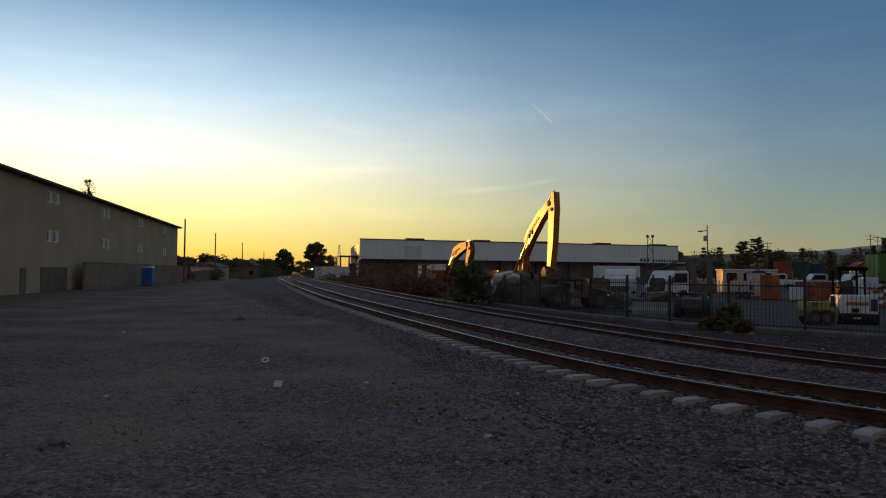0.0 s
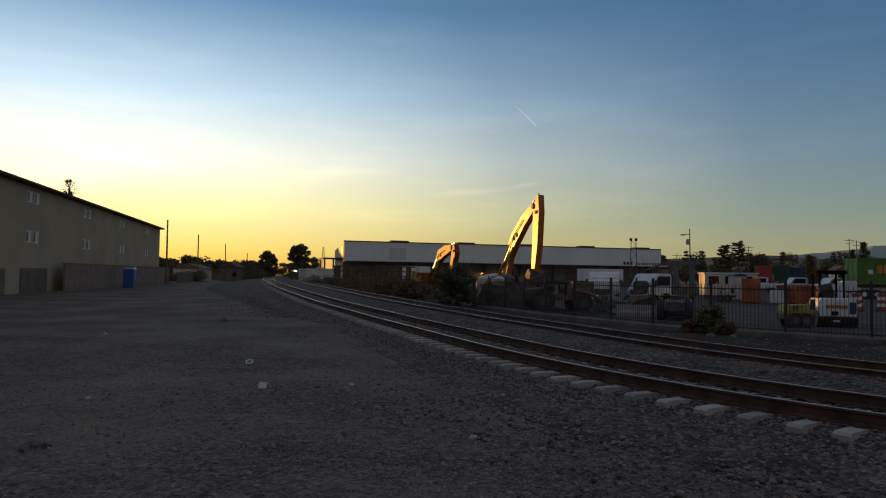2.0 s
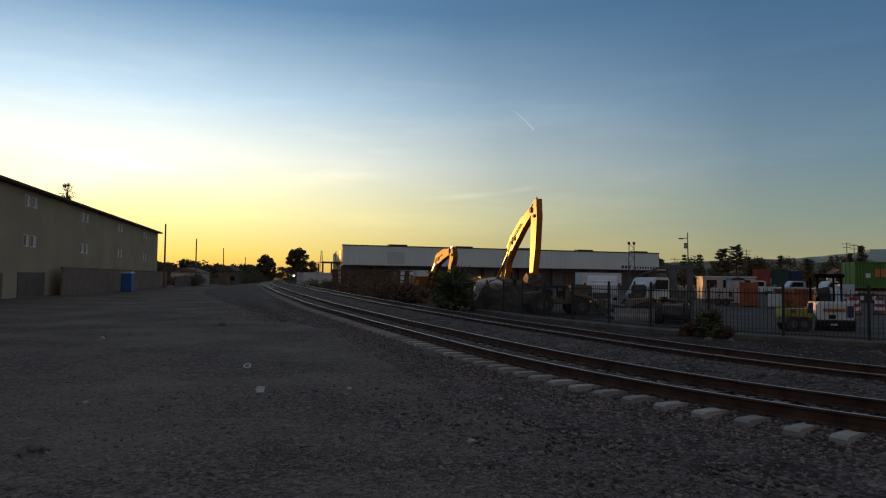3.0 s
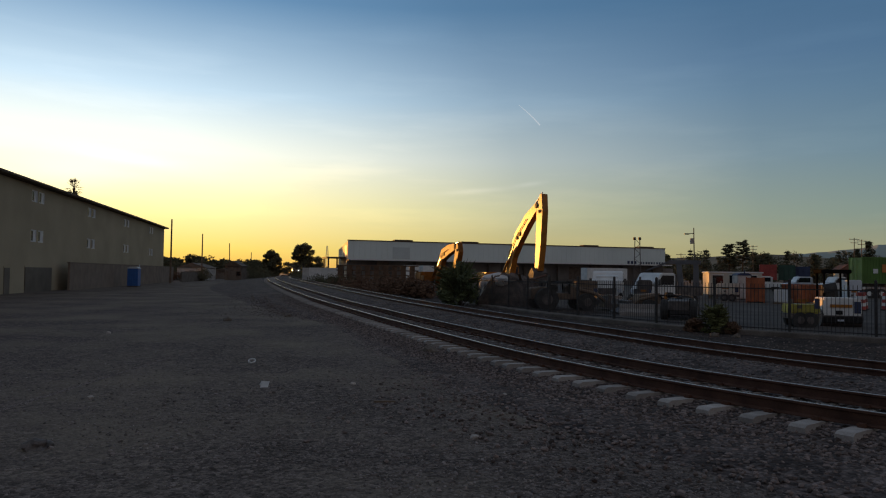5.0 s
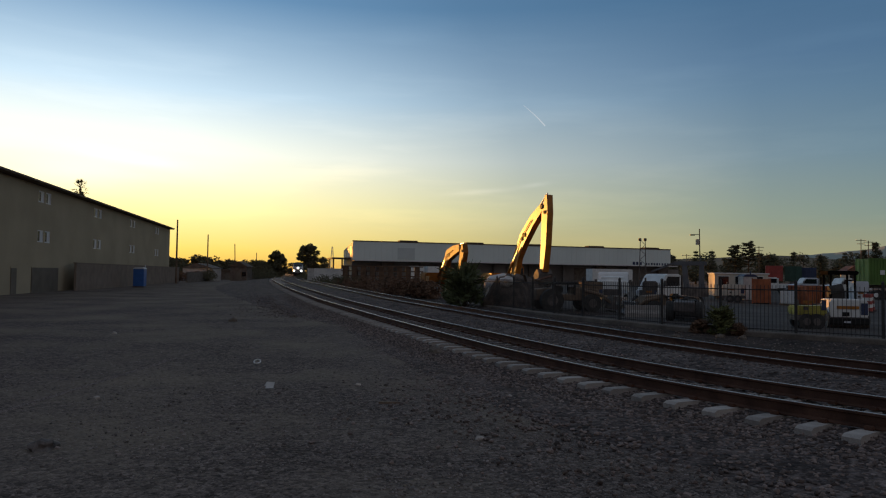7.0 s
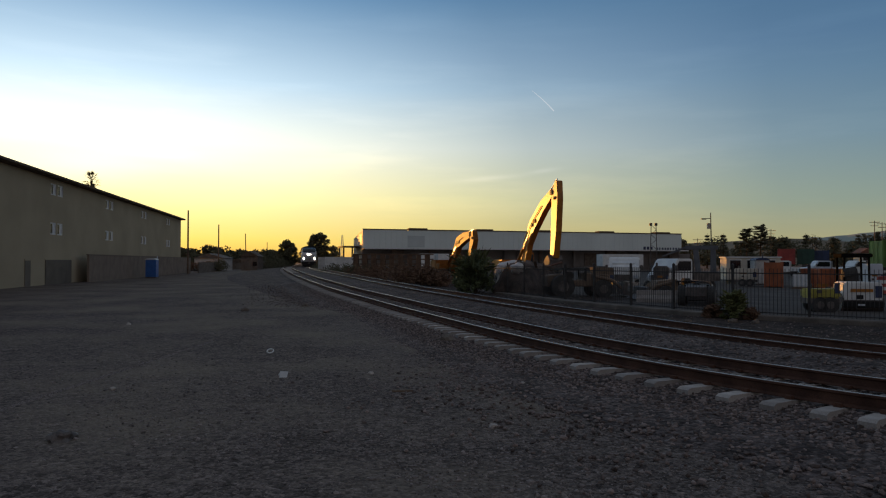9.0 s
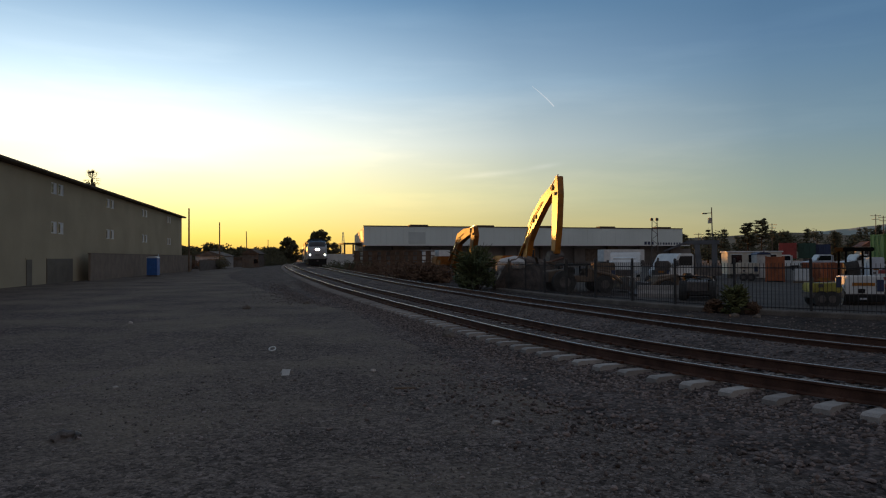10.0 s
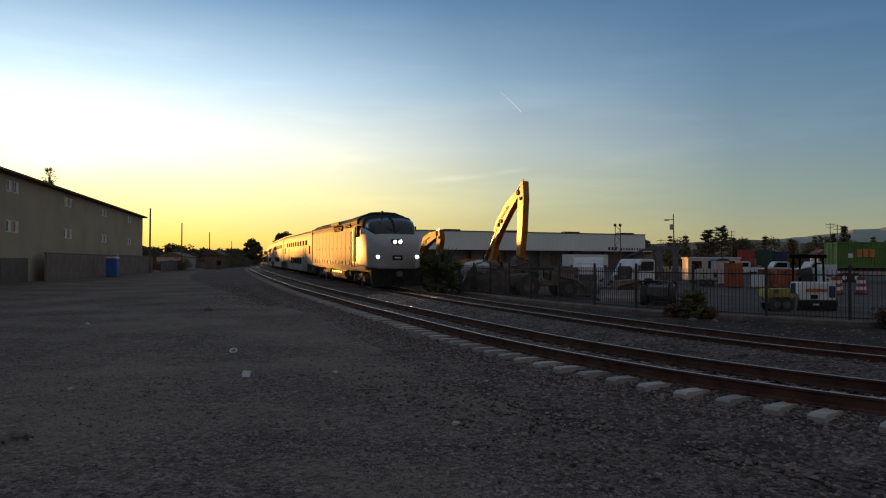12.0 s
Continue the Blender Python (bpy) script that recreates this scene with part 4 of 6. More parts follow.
def palm(x, y, height, label, seed, size=1.7):
    rng = random.Random(seed)
    t = thing("palm_tree", label, "palm", Matrix.Translation((x, y, 0)))
    bm = bmesh.new()
    tube(bm, (0, 0, 0), (0.2, 0, height), 0.3, 0.2, seg=10)
    part("trunk", bm, BARK, t)
    crown = bmesh.new()
    for k in range(46):
        a, e = rng.uniform(0, 6.283), rng.uniform(-1.0, 1.3)
        d = Vector((math.cos(a) * math.cos(e), math.sin(a) * math.cos(e), math.sin(e)))
        side = d.cross(Vector((0, 0, 1))).normalized()
        p0 = Vector((0.2, 0, height))
        p1 = p0 + d * size * 0.7
        for q in range(-5, 6):
            tip = p1 + (d * (1 - abs(q) * 0.06) + side * q * 0.18).normalized() * size * 0.6 + Vector((0, 0, -0.12 * abs(q) * 0.5))
            w = side * 0.05
            crown.faces.new([crown.verts.new(p1 - w), crown.verts.new(p1 + w), crown.verts.new(tip)])
        w = side * 0.03
        crown.faces.new([crown.verts.new(p0 - w), crown.verts.new(p0 + w), crown.verts.new(p1 + w), crown.verts.new(p1 - w)])
    part("crown", crown, LEAFDARK, t)


def bush(x, y, height, spread, label, seed, material, clumps=30, leaf=0.12, count=70, z=0.0, blades=0):
    rng = random.Random(seed)
    t = thing("bush", label, "bush", Matrix.Translation((x, y, z)))
    bm, crown = bmesh.new(), bmesh.new()
    for i in range(clumps):
        a, r = rng.uniform(0, 6.283), spread * math.sqrt(rng.random())
        h = height * rng.uniform(0.15, 0.92) * (1 - 0.45 * (r / spread) ** 2)
        p = Vector((math.cos(a) * r, math.sin(a) * r, h))
        tube(bm, (p.x * 0.2, p.y * 0.2, -0.03), p, 0.03, 0.008, seg=4)
        leaf_cloud(crown, p, spread * 0.3, count, leaf, rng, 0.9)
    for i in range(blades):  # long stiff blades that stick out of the crown
        a, e, ln = rng.uniform(0, 6.283), rng.uniform(0.1, 1.45), height * rng.uniform(0.28, 0.5)
        o = Vector((rng.gauss(0, spread * 0.3), rng.gauss(0, spread * 0.3), height * rng.uniform(0.12, 0.6)))
        d = Vector((math.cos(a) * math.cos(e), math.sin(a) * math.cos(e), math.sin(e)))
        side = d.cross(Vector((0, 0, 1))).normalized() * height * 0.012
        mid, tip = o + d * ln * 0.6, o + d * ln - Vector((0, 0, ln * 0.12))
        vs = [crown.verts.new(q) for q in (o - side * 0.5, o + side * 0.5, mid + side, tip, mid - side)]
        crown.faces.new(vs)
    part("stem", bm, BARK, t)
    part("foliage", crown, material, t)


# ---- machines and vehicles of the yard ----
def wheel(parent, x, y, r, w=0.25, m=None):
    bm = bmesh.new()
    tube(bm, (x, y - w / 2, r), (x, y + w / 2, r), r, seg=22)
    t = part("tyre", bm, RUBBER, parent)
    for sd in (-1, 1):
        bm = bmesh.new()
        tube(bm, (x, y + sd * (w / 2 - 0.02), r), (x, y + sd * (w / 2 + 0.012), r), r * 0.55, r * 0.45, seg=16)
        part("rim", bm, m or WHITEPAINT, t)


def beam(name, pts, half_w, heights, material, parent, label=""):
    """A box beam along points in the x-z plane, with its height at each."""
    bm = bmesh.new()
    rings = []
    for i, (p, h) in enumerate(zip(pts, heights)):
        a = Vector(pts[max(i - 1, 0)])
        b = Vector(pts[min(i + 1, len(pts) - 1)])
        d = (b - a).normalized()
        nrm = Vector((-d.y, d.x))
        u, v = Vector(p) + nrm * h / 2, Vector(p) - nrm * h / 2
        rings.append([(u.x, -half_w, u.y), (u.x, half_w, u.y), (v.x, half_w, v.y), (v.x, -half_w, v.y)])
    skin(bm, rings)
    bmesh.ops.bevel(bm, geom=bm.edges[:], offset=0.03, segments=1, affect="EDGES")
    return part(name, bm, material, parent, label)


def ram(parent, paint, a, b, half=0.0):
    bm = bmesh.new()
    a, b = Vector((a[0], half, a[1])), Vector((b[0], half, b[1]))
    tube(bm, a, a.lerp(b, 0.58), 0.11, seg=12)
    r = part("hydraulic_ram", bm, paint, parent)
    bm = bmesh.new()
    tube(bm, a.lerp(b, 0.5), b, 0.06, seg=10)
    part("piston_rod", bm, CHROME, r)


def build_excavator(m, boom, arm, label, paint):
    e = thing("excavator", label, "excavator", m)
    for y in (-1.25, 1.25):
        bm = bmesh.new()
        prism(bm, [(-2.2, 0.45), (-1.9, 0.05), (1.9, 0.05), (2.2, 0.45), (1.9, 0.9), (-1.9, 0.9)], y - 0.3, y + 0.3, "y")
        tr = part("crawler_track", bm, DARKMETAL, e)
        bm = bmesh.new()
        for k in range(24):
            x = -1.9 + k * 0.165
            box(bm, x, x + 0.11, y - 0.32, y + 0.32, 0.9, 0.94)
            box(bm, x, x + 0.11, y - 0.32, y + 0.32, 0.0, 0.05)
        part("shoes", bm, DARKMETAL, tr)
    boxed("turntable", -0.9, 0.9, -0.9, 0.9, 0.86, 1.1, DARKMETAL, e)
    boxed("engine_house", -3.0, -0.3, -1.35, 1.35, 1.1, 2.15, paint, e, "faded yellow engine cover", bev=0.12)
    boxed("deck", -0.3, 1.3, -1.35, 0.4, 1.1, 1.75, paint, e, bev=0.06)
    cab = boxed("cab", -0.2, 1.35, 0.42, 1.35, 1.1, 2.85, paint, e, "yellow operator cab", bev=0.1)
    boxed("cab_glass", -0.05, 1.20, 0.38, 0.415, 1.7, 2.65, DARKGLASS, cab)
    boxed("front_glass", 1.352, 1.37, 0.52, 1.25, 1.5, 2.65, DARKGLASS, cab)
    beam("boom", boom, 0.26, [0.8, 1.1, 1.3, 1.1, 0.7][:len(boom)], paint, e, "bent yellow main boom")
    beam("arm", arm, 0.26, [0.4, 1.2, 1.05, 0.7][:len(arm)], paint, e, "yellow dipper arm hanging down")
    ram(e, paint, (0.9, 1.4), ((boom[1][0] + boom[2][0]) / 2 + 0.3, (boom[1][1] + boom[2][1]) / 2), 0.36)
    ram(e, paint, (0.9, 1.4), ((boom[1][0] + boom[2][0]) / 2 + 0.3, (boom[1][1] + boom[2][1]) / 2), -0.36)
    ram(e, paint, (boom[2][0] - 0.2, boom[2][1] + 0.55), (arm[0][0] - 0.25, arm[0][1] + 0.15))
    bm = bmesh.new()
    b0 = arm[-1]
    prism(bm, [(b0[0] - 0.1, b0[1] + 0.2), (b0[0] - 0.6, b0[1] - 0.1), (b0[0] - 1.15, b0[1] - 0.9), (b0[0] - 0.7, b0[1] - 1.4), (b0[0] + 0.1, b0[1] - 1.2), (b0[0] + 0.3, b0[1] - 0.2)], -0.6, 0.6, "y")
    part("bucket", bm, DARKMETAL, e, "worn steel bucket")
    for (x, z), r in ((boom[0], 0.2), (boom[2], 0.17), (boom[-1], 0.2), (arm[1], 0.14), (arm[-1], 0.16)):
        bm = bmesh.new()
        tube(bm, (x, -0.34, z), (x, 0.34, z), r, seg=14)
        part("pivot_pin", bm, DARKMETAL, e)
    mid = Vector(boom[2]).lerp(Vector(boom[3]), 0.25)
    for q in (-0.29, 0.29):
        boxed("bracket", mid.x - 0.3, mid.x + 0.3, q - 0.03, q + 0.03, mid.y - 0.25, mid.y + 0.1, BLACKPAINT, e)
    bm = bmesh.new()
    for q in (-0.31, 0.31):
        tube(bm, (boom[1][0] - 0.1, q, boom[1][1]), (boom[2][0] - 0.25, q, boom[2][1]), 0.03, seg=6)
        tube(bm, (boom[2][0] - 0.25, q, boom[2][1]), (boom[3][0], q, boom[3][1]), 0.03, seg=6)
    part("pipe_run", bm, BLACKPAINT, e)
    bm = bmesh.new()
    for q in (-0.12, 0.12):
        tube(bm, (boom[2][0], q, boom[2][1] + 0.45), (boom[-1][0] - 0.2, q, boom[-1][1] + 0.28), 0.035, seg=6)
    part("hoses", bm, RUBBER, e)
    return e


def build_truck(m, label, body, cab_len=1.9, hood=1.3, bed=3.2, top=2.15, glass=DARKGLASS, load=None, nose=1.22):
    """A utility truck along x, front at +x."""
    t = thing("truck", label, "truck", m)
    total = hood + cab_len + bed
    x1 = total / 2
    xc = x1 - hood
    boxed("chassis", -x1, x1 - 0.1, -0.45, 0.45, 0.55, 0.75, DARKMETAL, t)
    bm = bmesh.new()
    prism(bm, [(xc, 0.65), (x1 - 0.06, 0.65), (x1, 0.85), (x1 - 0.06, nose), (xc, max(1.42, nose + 0.06))], -0.95, 0.95, "y")
    bmesh.ops.bevel(bm, geom=bm.edges[:], offset=0.09 if nose < 1.4 else 0.26, segments=3, affect="EDGES")
    hd = part("hood", bm, body, t)
    boxed("grille", x1 - 0.03, x1 + 0.015, -0.55, 0.55, 0.75, 1.15, DARKMETAL, hd)
    for y in (-0.76, 0.76):
        boxed("headlamp", x1 - 0.03, x1 + 0.02, y - 0.14, y + 0.14, 0.9, 1.1, GREYROOF, hd, bev=0.03)
    boxed("bumper", x1 - 0.02, x1 + 0.16, -0.98, 0.98, 0.45, 0.68, CHROME, t, bev=0.03)
    bm = bmesh.new()
    prism(bm, [(xc - cab_len, 0.65), (xc, 0.65), (xc, 1.42), (xc - 0.42, top - 0.06), (xc - 0.6, top), (xc - cab_len + 0.08, top), (xc - cab_len, top - 0.1)], -0.97, 0.97, "y")
    bmesh.ops.bevel(bm, geom=bm.edges[:], offset=0.06, segments=2, affect="EDGES")
    cab = part("cab", bm, body, t)
    bm = bmesh.new()
    prism(bm, [(xc - 0.06, 1.46), (xc - 0.43, top - 0.14), (xc - 0.40, top - 0.14), (xc - 0.02, 1.44)], -0.85, 0.85, "y")
    part("windscreen", bm, glass, cab)
    for sd in (-1, 1):
        bm = bmesh.new()
        prism(bm, [(xc - 0.18, 1.42), (xc - 0.52, top - 0.16), (xc - cab_len + 0.15, top - 0.16), (xc - cab_len + 0.15, 1.42)], sd * 0.965 - 0.012, sd * 0.965 + 0.012, "y")
        part("side_glass", bm, glass, cab)
        boxed("mirror", xc - 0.25, xc - 0.17, sd * 1.1 - 0.08, sd * 1.1 + 0.08, 1.4, 1.75, DARKMETAL, cab)
        for x in (x1 - hood * 0.55, -x1 + bed * 0.35):
            wheel(t, x, sd * 0.82, 0.42, 0.26, TARP)
    boxed("bed", -x1, xc - cab_len - 0.06, -1.0, 1.0, 0.76, 0.92, load or DARKMETAL, t)
    for y in (-1.0, 0.94):
        boxed("bed_side", -x1, xc - cab_len - 0.06, y, y + 0.06, 0.922, 1.3, load or body, t)
    boxed("headboard", xc - cab_len - 0.14, xc - cab_len - 0.07, -0.94, 0.94, 0.922, top - 0.1, load or DARKMETAL, t)
    return t


def build_container(m, length, material, label, lift=0.0, bars=None, h=2.6, w=1.22):
    c = thing("shipping_container", label, "container", m)
    z = lift
    bm = bmesh.new()
    n = int(length / 0.28)
    for k in range(n):
        x = -length / 2 + 0.06 + k * (length - 0.12) / n
        for sd in (-1, 1):
            box(bm, x, x + 0.15, sd * (w - 0.02) - 0.02, sd * (w - 0.02) + 0.02, z + 0.17, z + h - 0.12)
    box(bm, -length / 2 + 0.03, length / 2 - 0.03, -w + 0.045, w - 0.045, z + 0.1, z + h - 0.03)
    part("corrugated_wall", bm, material, c)
    for sd in (-1, 1):
        bm = bmesh.new()
        for zz in (z, z + h - 0.12):
            box(bm, -length / 2, length / 2, sd * w - 0.05, sd * w + 0.03, zz, zz + 0.14)
        for x in (-length / 2, length / 2 - 0.12):
            box(bm, x - 0.01, x + 0.13, sd * w - 0.06, sd * w + 0.035, z - 0.005, z + h + 0.025)
        part("frame", bm, material, c)
    for sd in (-0.33 * w, 0.33 * w):
        for x in (-length / 2 - 0.04,):
            bm = bmesh.new()
            tube(bm, (x, sd, z + 0.15), (x, sd, z + h - 0.15), 0.03, seg=6)
            part("lock_bar", bm, material, c)
    if bars:
        bm = bmesh.new()
        for k in range(3):
            box(bm, bars + k * 0.62, bars + k * 0.62 + 0.5, -w - 0.05, -w - 0.022, z + 1.1, z + 1.9)
        part("sign_bar", bm, SIGNORANGE, c, "orange lettering block")
        boxed("placard", bars - 0.85, bars - 0.4, -w - 0.05, -w - 0.022, z + 1.0, z + 1.45, WHITEPAINT, c)
    if lift > 0.3:
        boxed("chassis", -length / 2, length / 2, -0.5, 0.5, lift - 0.35, lift - 0.02, DARKMETAL, c)
        for x in (-length / 2 + 0.8, -length / 2 + 2.0):
            for y in (-0.9, 0.9):
                wheel(c, x, y, 0.48, 0.4)
        boxed("landing_leg", length / 2 - 2.4, length / 2 - 2.2, -0.6, 0.6, 0, lift - 0.35, DARKMETAL, c)
    return c


SIGNORANGE = mat("orange_sign_paint", (0.62, 0.22, 0.05), 0.6, var=0.1)


def build_generator(m, body, label, w=1.3, deep=0.8, h=0.95):
    g = thing("generator", label, "generator", m)
    boxed("skid", -w, w, -deep, deep, 0.35, 0.55, DARKMETAL, g)
    boxed("enclosure", -w, w, -deep, deep, 0.552, 0.55 + h, body, g, bev=0.06)
    boxed("side_door", -w * 0.72, w * 0.2, -deep - 0.02, -deep + 0.01, 0.7, 0.4 + h, body, g, bev=0.01)
    boxed("control_panel", w * 0.62, w * 0.92, -deep - 0.025, -deep + 0.01, 0.75, 1.15, NAVY, g)
    boxed("label_bar", -w * 0.55, 0.1, -deep - 0.03, -deep - 0.02, 1.0, 1.12, YELLOW, g)
    boxed("latch", -0.3, -0.12, -deep - 0.04, -deep - 0.02, 0.75, 0.88, DARKMETAL, g)
    bm = bmesh.new()
    tube(bm, (-w * 0.6, 0, 0.5 + h), (-w * 0.6, 0, 0.75 + h), 0.06)
    part("exhaust", bm, DARKMETAL, g)
    for x in (-w * 0.3, w * 0.35):
        for y in (-deep * 0.85, deep * 0.85):
            wheel(g, x, y, 0.3, 0.2, DARKMETAL)
    return g


def build_loader(m, label, paint, top=2.3):
    """A wheeled loader or backhoe with a roofed operator's place."""
    t = thing("wheel_loader", label, "loader", m)
    bm = bmesh.new()
    prism(bm, [(-1.9, 0.6), (1.6, 0.6), (1.75, 0.8), (1.6, 1.25), (0.3, 1.35), (0.2, 0.95), (-0.9, 0.95), (-1.0, 1.3), (-1.9, 1.2)], -0.6, 0.6, "y")
    bmesh.ops.bevel(bm, geom=bm.edges[:], offset=0.05, segments=1, affect="EDGES")
    part("body", bm, paint, t)
    boxed("seat", -0.75, -0.25, -0.25, 0.25, 0.96, 1.4, RUBBER, t, bev=0.08)
    for x in (-0.95, 0.25):
        for y in (-0.6, 0.6):
            boxed("roof_post", x - 0.04, x + 0.04, y - 0.04, y + 0.04, 0.9, top - 0.08, BLACKPAINT, t)
    boxed("roof", -1.1, 0.45, -0.75, 0.75, top - 0.08, top, BLACKPAINT, t, bev=0.03)
    for y in (-0.85, 0.85):
        wheel(t, -1.1, y, 0.62, 0.42, DARKMETAL)
        wheel(t, 1.15, y, 0.48, 0.32, DARKMETAL)
        beam_pts = [(0.6, 1.2), (1.7, 0.95), (2.3, 0.5)]
        bm = bmesh.new()
        for a, b in zip(beam_pts, beam_pts[1:]):
            tube(bm, (a[0], y * 0.8, a[1]), (b[0], y * 0.8, b[1]), 0.09, seg=6)
        part("lift_arm", bm, paint, t)
    bm = bmesh.new()
    prism(bm, [(2.2, 0.2), (2.95, 0.08), (3.0, 0.14), (2.45, 0.4), (2.5, 0.85), (2.3, 0.9)], -1.05, 1.05, "y")
    part("bucket", bm, DARKMETAL, t)
    return t


def build_pole(x, y, h, label, arms=(), r=0.14, lean=0.0):
    p = thing("utility_pole", label, "pole", Matrix.Translation((x, y, 0)) @ Euler((0, lean, 0)).to_matrix().to_4x4())
    bm = bmesh.new()
    tube(bm, (0, 0, -0.2), (0, 0, h), r, r * 0.7)
    part("pole", bm, WOOD, p)
    for z, w in arms:
        boxed("crossarm", -w, w, -0.06, 0.06, z - 0.06, z + 0.06, WOOD, p)
        for k in (-0.9, -0.4, 0.4, 0.9):
            bm = bmesh.new()
            tube(bm, (k * w, 0, z + 0.06), (k * w, 0, z + 0.26), 0.05, 0.03, seg=6)
            part("insulator", bm, GREYROOF, p)
    return p


def build_office(m, label):
    o = thing("site_office", label, "office trailer", m)
    boxed("wall", -2.2, 2.2, -1.3, 1.3, 0.4, 2.3, CREAM, o, bev=0.03)
    boxed("roof", -2.3, 2.3, -1.4, 1.4, 2.302, 2.42, WHITEPAINT, o, bev=0.03)
    for k in range(3):
        x = -1.9 + 1.4 * k
        boxed("window", x, x + 0.85, -1.33, -1.302, 1.3, 2.1, DARKGLASS, o)
        boxed("window_frame", x - 0.08, x + 0.93, -1.325, -1.301, 2.102, 2.18, WHITEPAINT, o)
    for x in (-1.6, 0, 1.6):
        boxed("pier", x - 0.2, x + 0.2, -1, 1, 0, 0.398, KERB, o)
    return o


def build_roller(m, label):
    """A road roller seen from its engine end: white cover, black base, roll bar."""
    r = thing("road_roller", label, "roller", m)
    boxed("base", -0.74, 0.74, -0.3, 2.2, 0.16, 0.42, BLACKPAINT, r, bev=0.04)
    bm = bmesh.new()
    prism(bm, [(-0.71, 0.424), (0.71, 0.424), (0.69, 1.10), (0.62, 1.16), (-0.62, 1.16), (-0.69, 1.10)], -0.25, 1.0, "y")
    bmesh.ops.bevel(bm, geom=bm.edges[:], offset=0.04, segments=2, affect="EDGES")
    cov = part("engine_cover", bm, WHITEPAINT, r, "white engine cover")
    boxed("lettering_bar", -0.45, 0.35, -0.275, -0.262, 0.78, 0.9, YELLOW, cov)
    boxed("latch_plate", -0.25, 0.0, -0.28, -0.262, 0.5, 0.66, BLACKPAINT, cov)
    boxed("grille", 0.42, 0.66, -0.28, -0.262, 0.56, 1.02, NAVY, cov)
    boxed("plate_bar", -0.2, 0.05, -0.32, -0.301, 0.24, 0.31, GREYROOF, r)
    for y in (0.1, 1.9):
        bm = bmesh.new()
        tube(bm, (-0.75, y, 0.36), (0.75, y, 0.36), 0.36, seg=24)
        part("drum", bm, DARKMETAL, r)
    boxed("operator_deck", -0.7, 0.7, 1.0, 2.0, 0.424, 0.9, BLACKPAINT, r)
    boxed("seat", -0.3, 0.3, 1.1, 1.6, 0.9, 1.55, RUBBER, r, bev=0.08)
    for x in (-0.28, 0.66):
        for y in (1.05, 1.95):
            bm = bmesh.new()
            tube(bm, (x, y, 0.85), (x * 0.96, y, 2.2), 0.045)
            part("roof_post", bm, VENTBLACK, r)
    boxed("roof", -0.4, 0.76, 0.95, 2.05, 2.14, 2.3, VENTBLACK, r, bev=0.03)
    bm = bmesh.new()
    tube(bm, (-0.35, 1.0, 1.5), (0.15, 1.0, 1.6), 0.17, seg=16)
    part("steering_wheel", bm, RUBBER, r)
    return r


def build_gantry(m, label):
    g = thing("steel_gantry", label, "gantry", m)
    for x, lean in ((-0.55, -0.3), (0.55, 0.0)):
        bm = bmesh.new()
        prism(bm, [(x - 0.26, 0), (x + 0.26, 0), (x + 0.2 + lean, 3.0), (x - 0.2 + lean, 3.0)], -0.3, 0.3, "y")
        part("leg", bm, GANTRY, g)
    boxed("beam", -1.7, 0.95, -0.3, 0.3, 3.0, 3.35, GANTRY, g, bev=0.04)
    bm = bmesh.new()
    prism(bm, [(-1.702, 3.1), (-1.702, 3.3), (-3.6, 2.5), (-3.6, 2.36)], -0.14, 0.14, "y")
    part("jib", bm, GANTRY, g, "slanting jib")


def build_heap(m, label):
    """A long uneven pile of soil and scrap, with a pale sack and loose planks on it."""
    h = thing("soil_heap", label, "heap", m)
    bm = bmesh.new()
    rows = []
    for i in range(45):
        u = -1 + 2 * i / 44
        prof = []
        for k in range(19):
            v = -1 + 2 * k / 18
            x, y = u * 2.4, v * 1.25
            z = 1.9 * max(0.0, 1 - abs(u) ** 5) ** 0.7 * max(0.0, 1 - abs(v) ** 2.6) ** 0.8
            z *= 1 + 0.16 * noise.noise(Vector((x * 1.3, y * 1.3, 1.0))) + 0.10 * noise.noise(Vector((x * 4.1, y * 4.1, 2.0)))
            x += 0.10 * noise.noise(Vector((x * 3, y * 3, 6.0)))
            prof.append(bm.verts.new((x, y + 0.10 * noise.noise(Vector((x * 3, z * 3, 4.0))), max(z, -0.03))))
        rows.append(prof)
    for a, b in zip(rows, rows[1:]):
        for k in range(18):
            bm.faces.new((a[k], b[k], b[k + 1], a[k + 1]))
    bmesh.ops.recalc_face_normals(bm, faces=bm.faces[:])
    part("mound", bm, DARKCLOTH, h)
    bm = bmesh.new()
    bmesh.ops.create_icosphere(bm, subdivisions=3, radius=0.42)
    for v in bm.verts:
        v.co *= 1 + 0.35 * noise.noise(v.co * 4)
        v.co.z *= 0.8
    part("sack", bm, TARP, h, "pale dusty sack on the pile", smooth=True, at=Matrix.Translation((-1.75, -0.3, 1.55)))
    rng = random.Random(17)
    for k in range(7):
        ln = rng.uniform(0.5, 1.0)
        at = Matrix.Translation((rng.uniform(-1.3, 1.6), rng.uniform(-0.8, -0.3), rng.uniform(1.2, 1.7))) @ Euler((rng.uniform(-0.5, 0.5), rng.uniform(-0.4, 0.4), rng.uniform(0, 3))).to_matrix().to_4x4()
        boxed("plank", -ln, ln, -0.08, 0.08, -0.03, 0.03, (TIMBER, WOOD, RUST)[k % 3], h, at=at)


